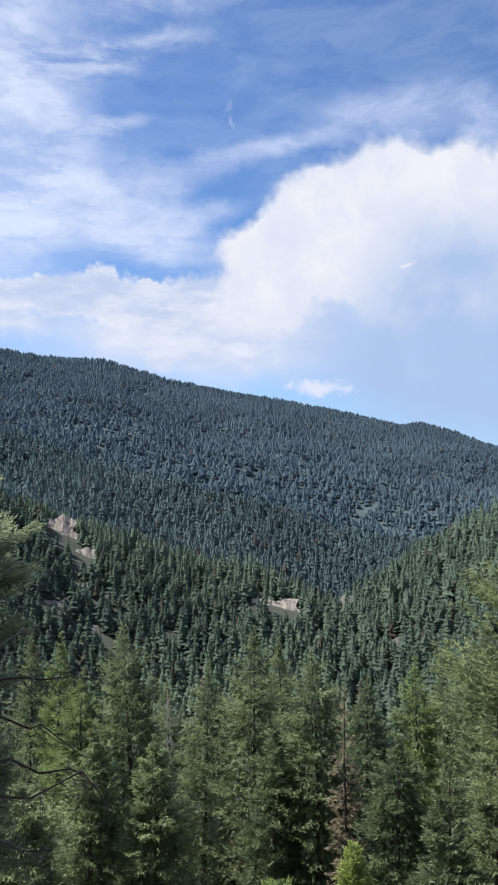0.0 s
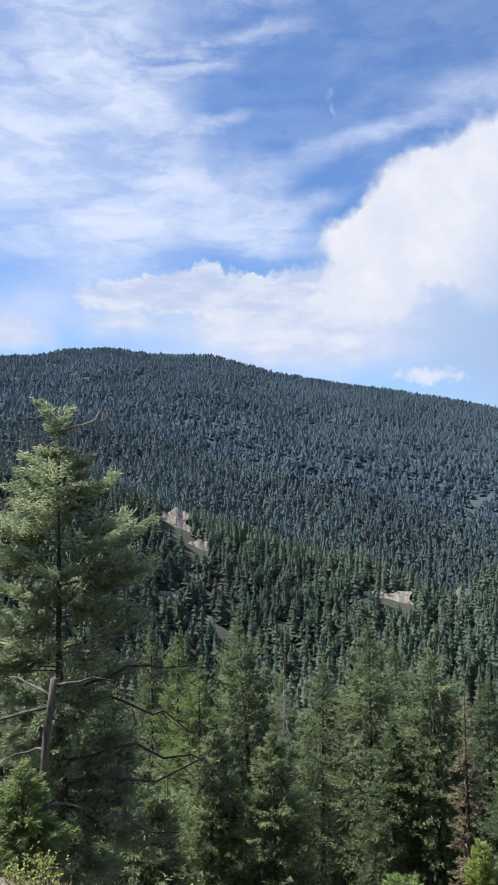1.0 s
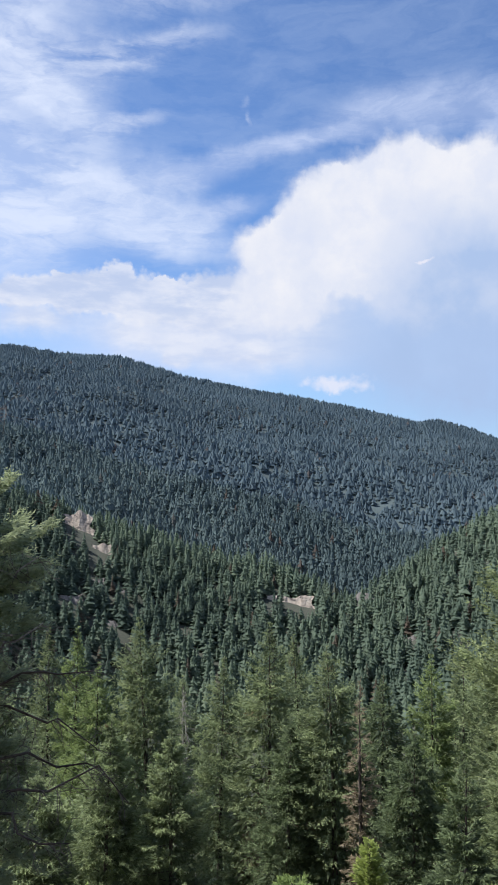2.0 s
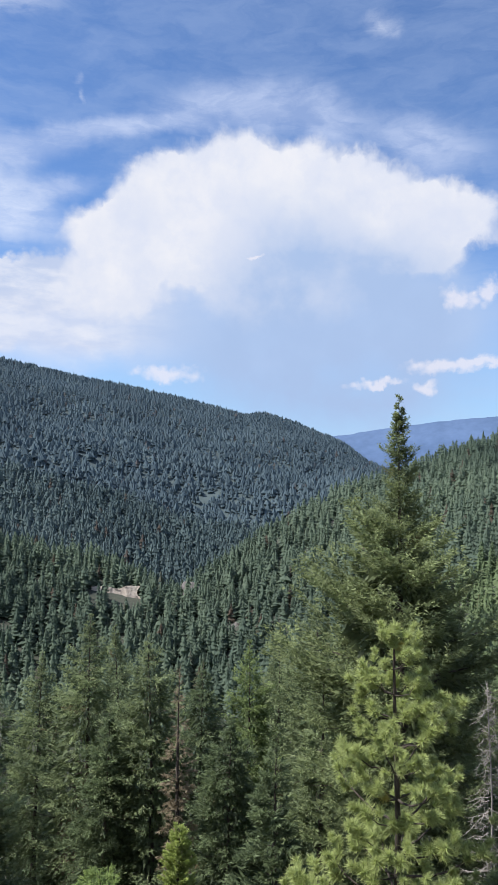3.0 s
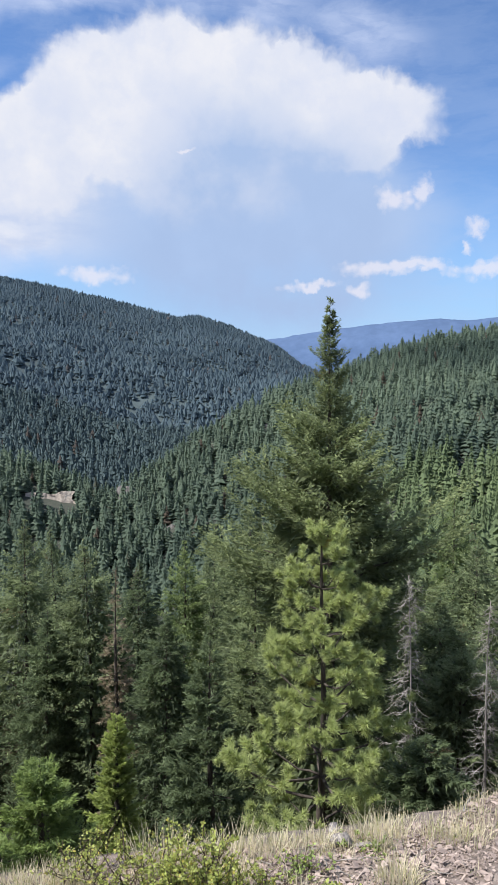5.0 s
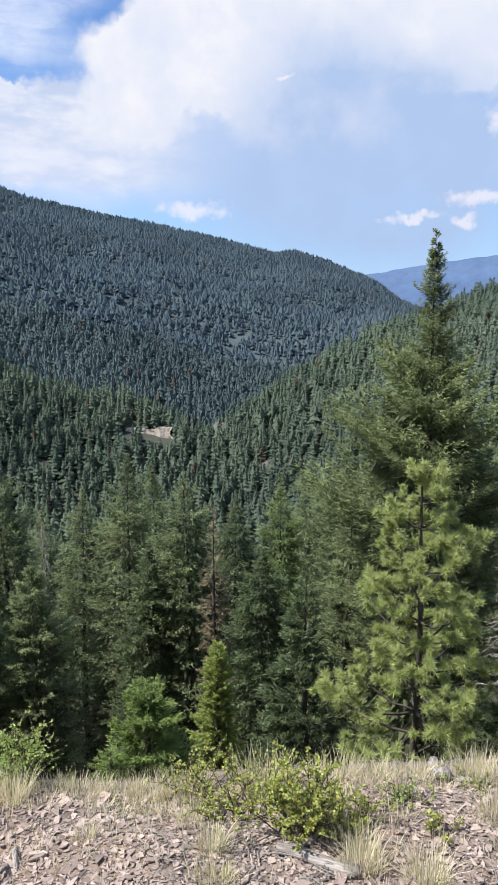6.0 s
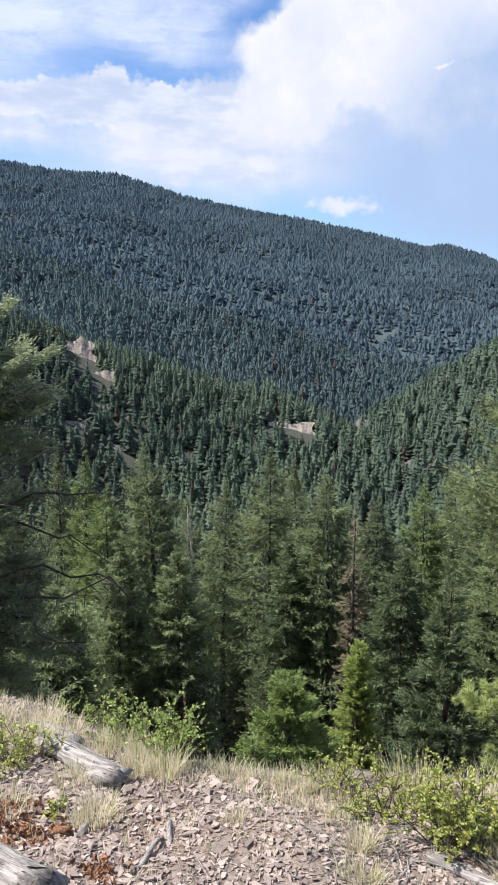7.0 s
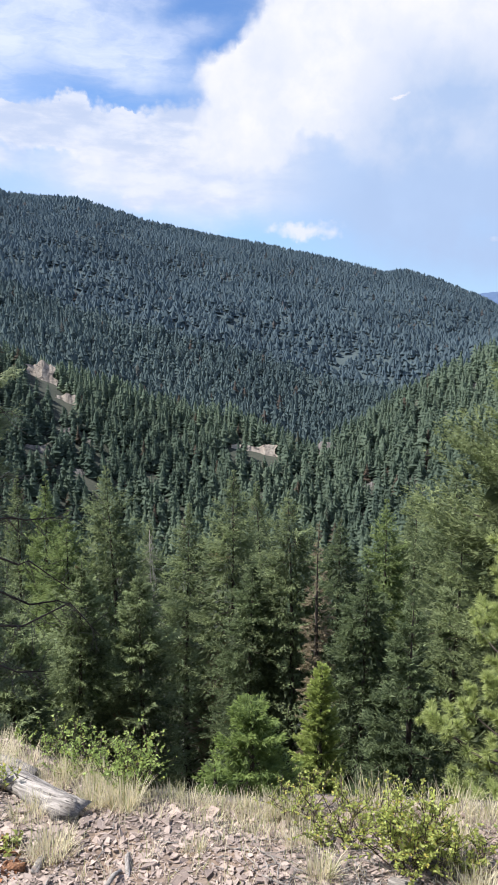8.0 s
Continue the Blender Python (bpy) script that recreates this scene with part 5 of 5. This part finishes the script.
def log(name, a, b, r0, r1, mat, label, seed, sides=20, bend=0.03, rough=0.16, category="log", group="driftwood"):
    """A weathered piece of wood lying from one place on the shelf to another; split end, ridged."""
    rg = np.random.default_rng(seed)
    pa, pb = np.array(shelf(*a)), np.array(shelf(*b))
    L = np.linalg.norm(pb - pa)
    n = max(6, int(L / 0.06))
    t = np.linspace(0, 1, n)
    way = (pb - pa) / L
    sd = np.cross(way, [0, 0, 1.0])
    path = t[:, None] * L * np.array([1.0, 0, 0]) + np.stack([np.zeros(n), bend * np.sin(t * 3.1 + seed) * L, bend * 0.3 * np.sin(t * 5 + seed)], -1)
    rad = r0 + (r1 - r0) * t
    v, f = tube(path, rad, sides, 0, rg)
    ridge = 1 + 0.75 * rough * np.array([rg.normal() for _ in range(sides)])
    m = n * sides
    cen = np.repeat(path, sides, axis=0)
    v[:m] = cen + (v[:m] - cen) * (np.tile(ridge, n) * rg.uniform(0.92, 1.06, m))[:, None] * np.array([1, 1, 0.8])
    jag = rg.normal(0, 0.35, sides) * r1 * 1.6
    v[m - sides:m, 0] += jag
    me = bpy.data.meshes.new(name)
    me.from_pydata([tuple(p) for p in v], [], [tuple(dict.fromkeys(q)) for q in f])
    me.materials.append(mat)
    me.polygons.foreach_set("use_smooth", np.ones(len(me.polygons), bool))
    ob = new(name, me)
    X = Vector(way)
    Y = Vector((0, 0, 1)).cross(X).normalized()
    Z = X.cross(Y)
    mw = Matrix((X, Y, Z)).transposed().to_4x4()
    mw.translation = Vector(pa) + Z * (min(r0, r1) * 0.62)
    ob.matrix_world = mw
    return tagged(ob, label, category, group)


log("silvered_log", (-18.9, -33.0), (-12.6, -36.2), 0.055, 0.075, M_DRIFT, "silver-grey split log weathered and cracked, lying on shale", 1)
log("silvered_log", (-24.5, -38.6), (-19.2, -42.2), 0.07, 0.09, M_DRIFT, "thick silver-grey cracked log end", 2, sides=14)
log("rotten_log", (-21.0, -37.3), (-17.0, -38.6), 0.014, 0.020, M_ROT, "reddish splintered stick of rotten wood", 3, sides=12, bend=0.05)
log("stick", (-13.8, -41.6), (-8.9, -39.9), 0.016, 0.010, M_DRIFT, "pale curved weathered stick on shale", 4, sides=7, bend=0.10)
log("stick", (-9.0, -40.2), (-8.2, -38.5), 0.012, 0.009, M_DRIFT, "pale short weathered stick on shale", 5, sides=7, bend=0.06)
log("stick", (-16.3, -38.9), (-14.8, -37.9), 0.017, 0.012, M_DRIFT, "short grey weathered stick on shale", 6, sides=7)
log("silvered_log", (12.8, -40.4), (18.4, -41.5), 0.025, 0.035, M_DRIFT, "silver-grey flat split branch lying in shale", 7, sides=8)
log("stick", (14.5, -40.0), (13.0, -41.2), 0.008, 0.006, M_DRIFT, "thin pale weathered stick on shale", 8, sides=6)
log("dead_root", (24.4, -33.3), (25.9, -35.0), 0.022, 0.040, M_DRIFT, "gnarled grey dead root standing out of the brink", 9, sides=8, bend=0.12)
log("stick", (24.6, -34.6), (28.4, -34.9), 0.018, 0.012, M_DRIFT, "grey weathered branch lying on shale", 10, sides=7, bend=0.05)
log("stick", (33.4, -33.0), (36.0, -30.6), 0.010, 0.007, M_DRIFT, "thin pale bare branch at the brink", 11, sides=6, bend=0.08)
log("silvered_log", (-19.6, -31.6), (-16.0, -33.2), 0.035, 0.05, M_DRIFT, "grey splintered log half hidden in grass", 12, sides=10)

# crumbled rotten wood
def heap(az, el, size, seed):
    r = np.random.default_rng(seed)
    x, y, z = shelf(az, el)
    bm = bmesh.new()
    for _ in range(80):
        m = Matrix.LocRotScale((r.normal(0, size * 0.5), r.normal(0, size * 0.4), abs(r.normal(0, size * 0.08))), Euler(r.uniform(0, 6, 3)), Vector((r.uniform(0.012, 0.035), r.uniform(0.006, 0.014), r.uniform(0.004, 0.010))))
        bmesh.ops.create_cube(bm, size=1.0, matrix=m)
    for v in bm.verts:
        v.co += Vector(r.normal(0, 0.006, 3))
    me = bpy.data.meshes.new("rotten_wood")
    bm.to_mesh(me), bm.free()
    me.materials.append(M_ROT)
    ob = new("rotten_wood", me)
    ob.location = (x, y, z)
    tagged(ob, "crumbled orange-red rotten wood on dark soil", "rotten wood", kind="stuff")


heap(-21.4, -37.5, 0.20, 3), heap(-14.8, -41.4, 0.08, 4), heap(-22.4, -36.4, 0.14, 5), heap(-19.9, -38.3, 0.14, 6)


# dead twigs strewn over the shelf, thickest round the shrubs
def build_litter():
    r = np.random.default_rng(41)
    vs, fs, k = [], [], 0
    for i in range(520):
        a_, d_ = (r.normal(14, 7), r.normal(2.85, 0.30)) if i % 3 else (r.uniform(-26, 36), r.uniform(2.2, 3.4))
        if d_ > float(lerp(a_, EDGE_AZ, EDGE_D)):
            continue
        x, y = at(a_, d_)
        ph, L = r.uniform(0, 6.283), r.uniform(0.03, 0.17)
        t4 = np.linspace(-0.5, 0.5, 4)
        px, py = x + np.cos(ph) * L * t4 + r.normal(0, 0.006, 4), y + np.sin(ph) * L * t4 + r.normal(0, 0.006, 4)
        pz = height(px, py) + np.array([hollow(u, v) for u, v in zip(px, py)]) + 0.012 + r.uniform(0, 0.02) * t4
        rad = r.uniform(0.0015, 0.0042)
        v, f = tube(np.stack([px, py, pz], -1), np.linspace(rad, rad * 0.6, 4), 4, cap=False)
        vs.append(v), fs.extend([tuple(q + k for q in fc) for fc in f])
        k += len(v)
    ob = new("twig_litter", mesh_of("twig_litter", np.concatenate(vs), fs, M_SNAG))
    tagged(ob, "grey dead twigs strewn over shale and grass", "twigs", kind="stuff")


build_litter()


# shale: thin broken plates
def chip_mesh(seed):
    r = np.random.default_rng(seed)
    n = int(r.integers(4, 7))
    th = np.sort(r.uniform(0, 2 * np.pi, n))
    rad = r.uniform(0.6, 1.0, n)
    el_ = r.uniform(0.28, 0.75)
    top = np.stack([np.cos(th) * rad, np.sin(th) * rad * el_, np.full(n, 0.07) + r.normal(0, 0.035, n)], -1)
    bot = top * [1.0, 1.0, 1] - [0, 0, 0.13]
    v = np.concatenate([top, bot])
    f = [(0, i, i + 1) for i in range(1, n - 1)]
    for i in range(n):
        j = (i + 1) % n
        f += [(i, n + i, n + j), (i, n + j, j)]
    return v, np.array(f)


chips = [chip_mesh(s) for s in range(14)]


def chip_poses(rng, count, d0, d1, lo, hi):
    out_ = []
    while len(out_) < count:
        a_, d_ = rng.uniform(-31, 39), math.sqrt(rng.uniform(d0 ** 2, d1 ** 2))
        if d_ > float(lerp(a_, EDGE_AZ, EDGE_D)) + 0.1:
            continue
        x, y = at(a_, d_)
        bare = noise.noise((float(x) * 1.1, float(y) * 1.1, 9.0))
        if rng.uniform() > 1.0 + bare * 0.15 + 0.1 * (a_ > 15):
            continue
        s = lo * (hi / lo) ** (rng.uniform() ** 2.2)
        out_.append((float(x), float(y), float(height(x, y)) + hollow(x, y) + 0.004 + 0.1 * s, s, rng.normal(0, 0.26), rng.normal(0, 0.26), rng.uniform(0, 6.283), int(rng.integers(0, len(chips)))))
    return out_


def build_gravel():
    rng = np.random.default_rng(19)
    vs, fs, k = [], [], 0
    for x, y, z, s, rx, ry, rz, c in chip_poses(rng, 24000, 2.05, 4.6, 0.008, 0.036):
        v, f = chips[c]
        R3 = np.array(Euler((rx - 0.15, ry, rz)).to_matrix())
        vs.append(v * s @ R3.T + [x, y, z])
        fs.append(f + k)
        k += len(v)
    ob = new("gravel", mesh_of("gravel", np.concatenate(vs), np.concatenate(fs), M_SHALE))
    tagged(ob, "loose broken grey-brown shale gravel", "gravel", kind="stuff")
    shared = [mesh_of("stone", v, f, M_SHALE) for v, f in chips]
    for x, y, z, s, rx, ry, rz, c in chip_poses(rng, 295, 2.2, 4.4, 0.026, 0.062):
        ob = new("stone", shared[c])
        ob.parent = ground
        ob.matrix_local = Matrix.LocRotScale((x, y, z + 0.004), Euler((rx - 0.12, ry, rz)), (s, s, s))


build_gravel()
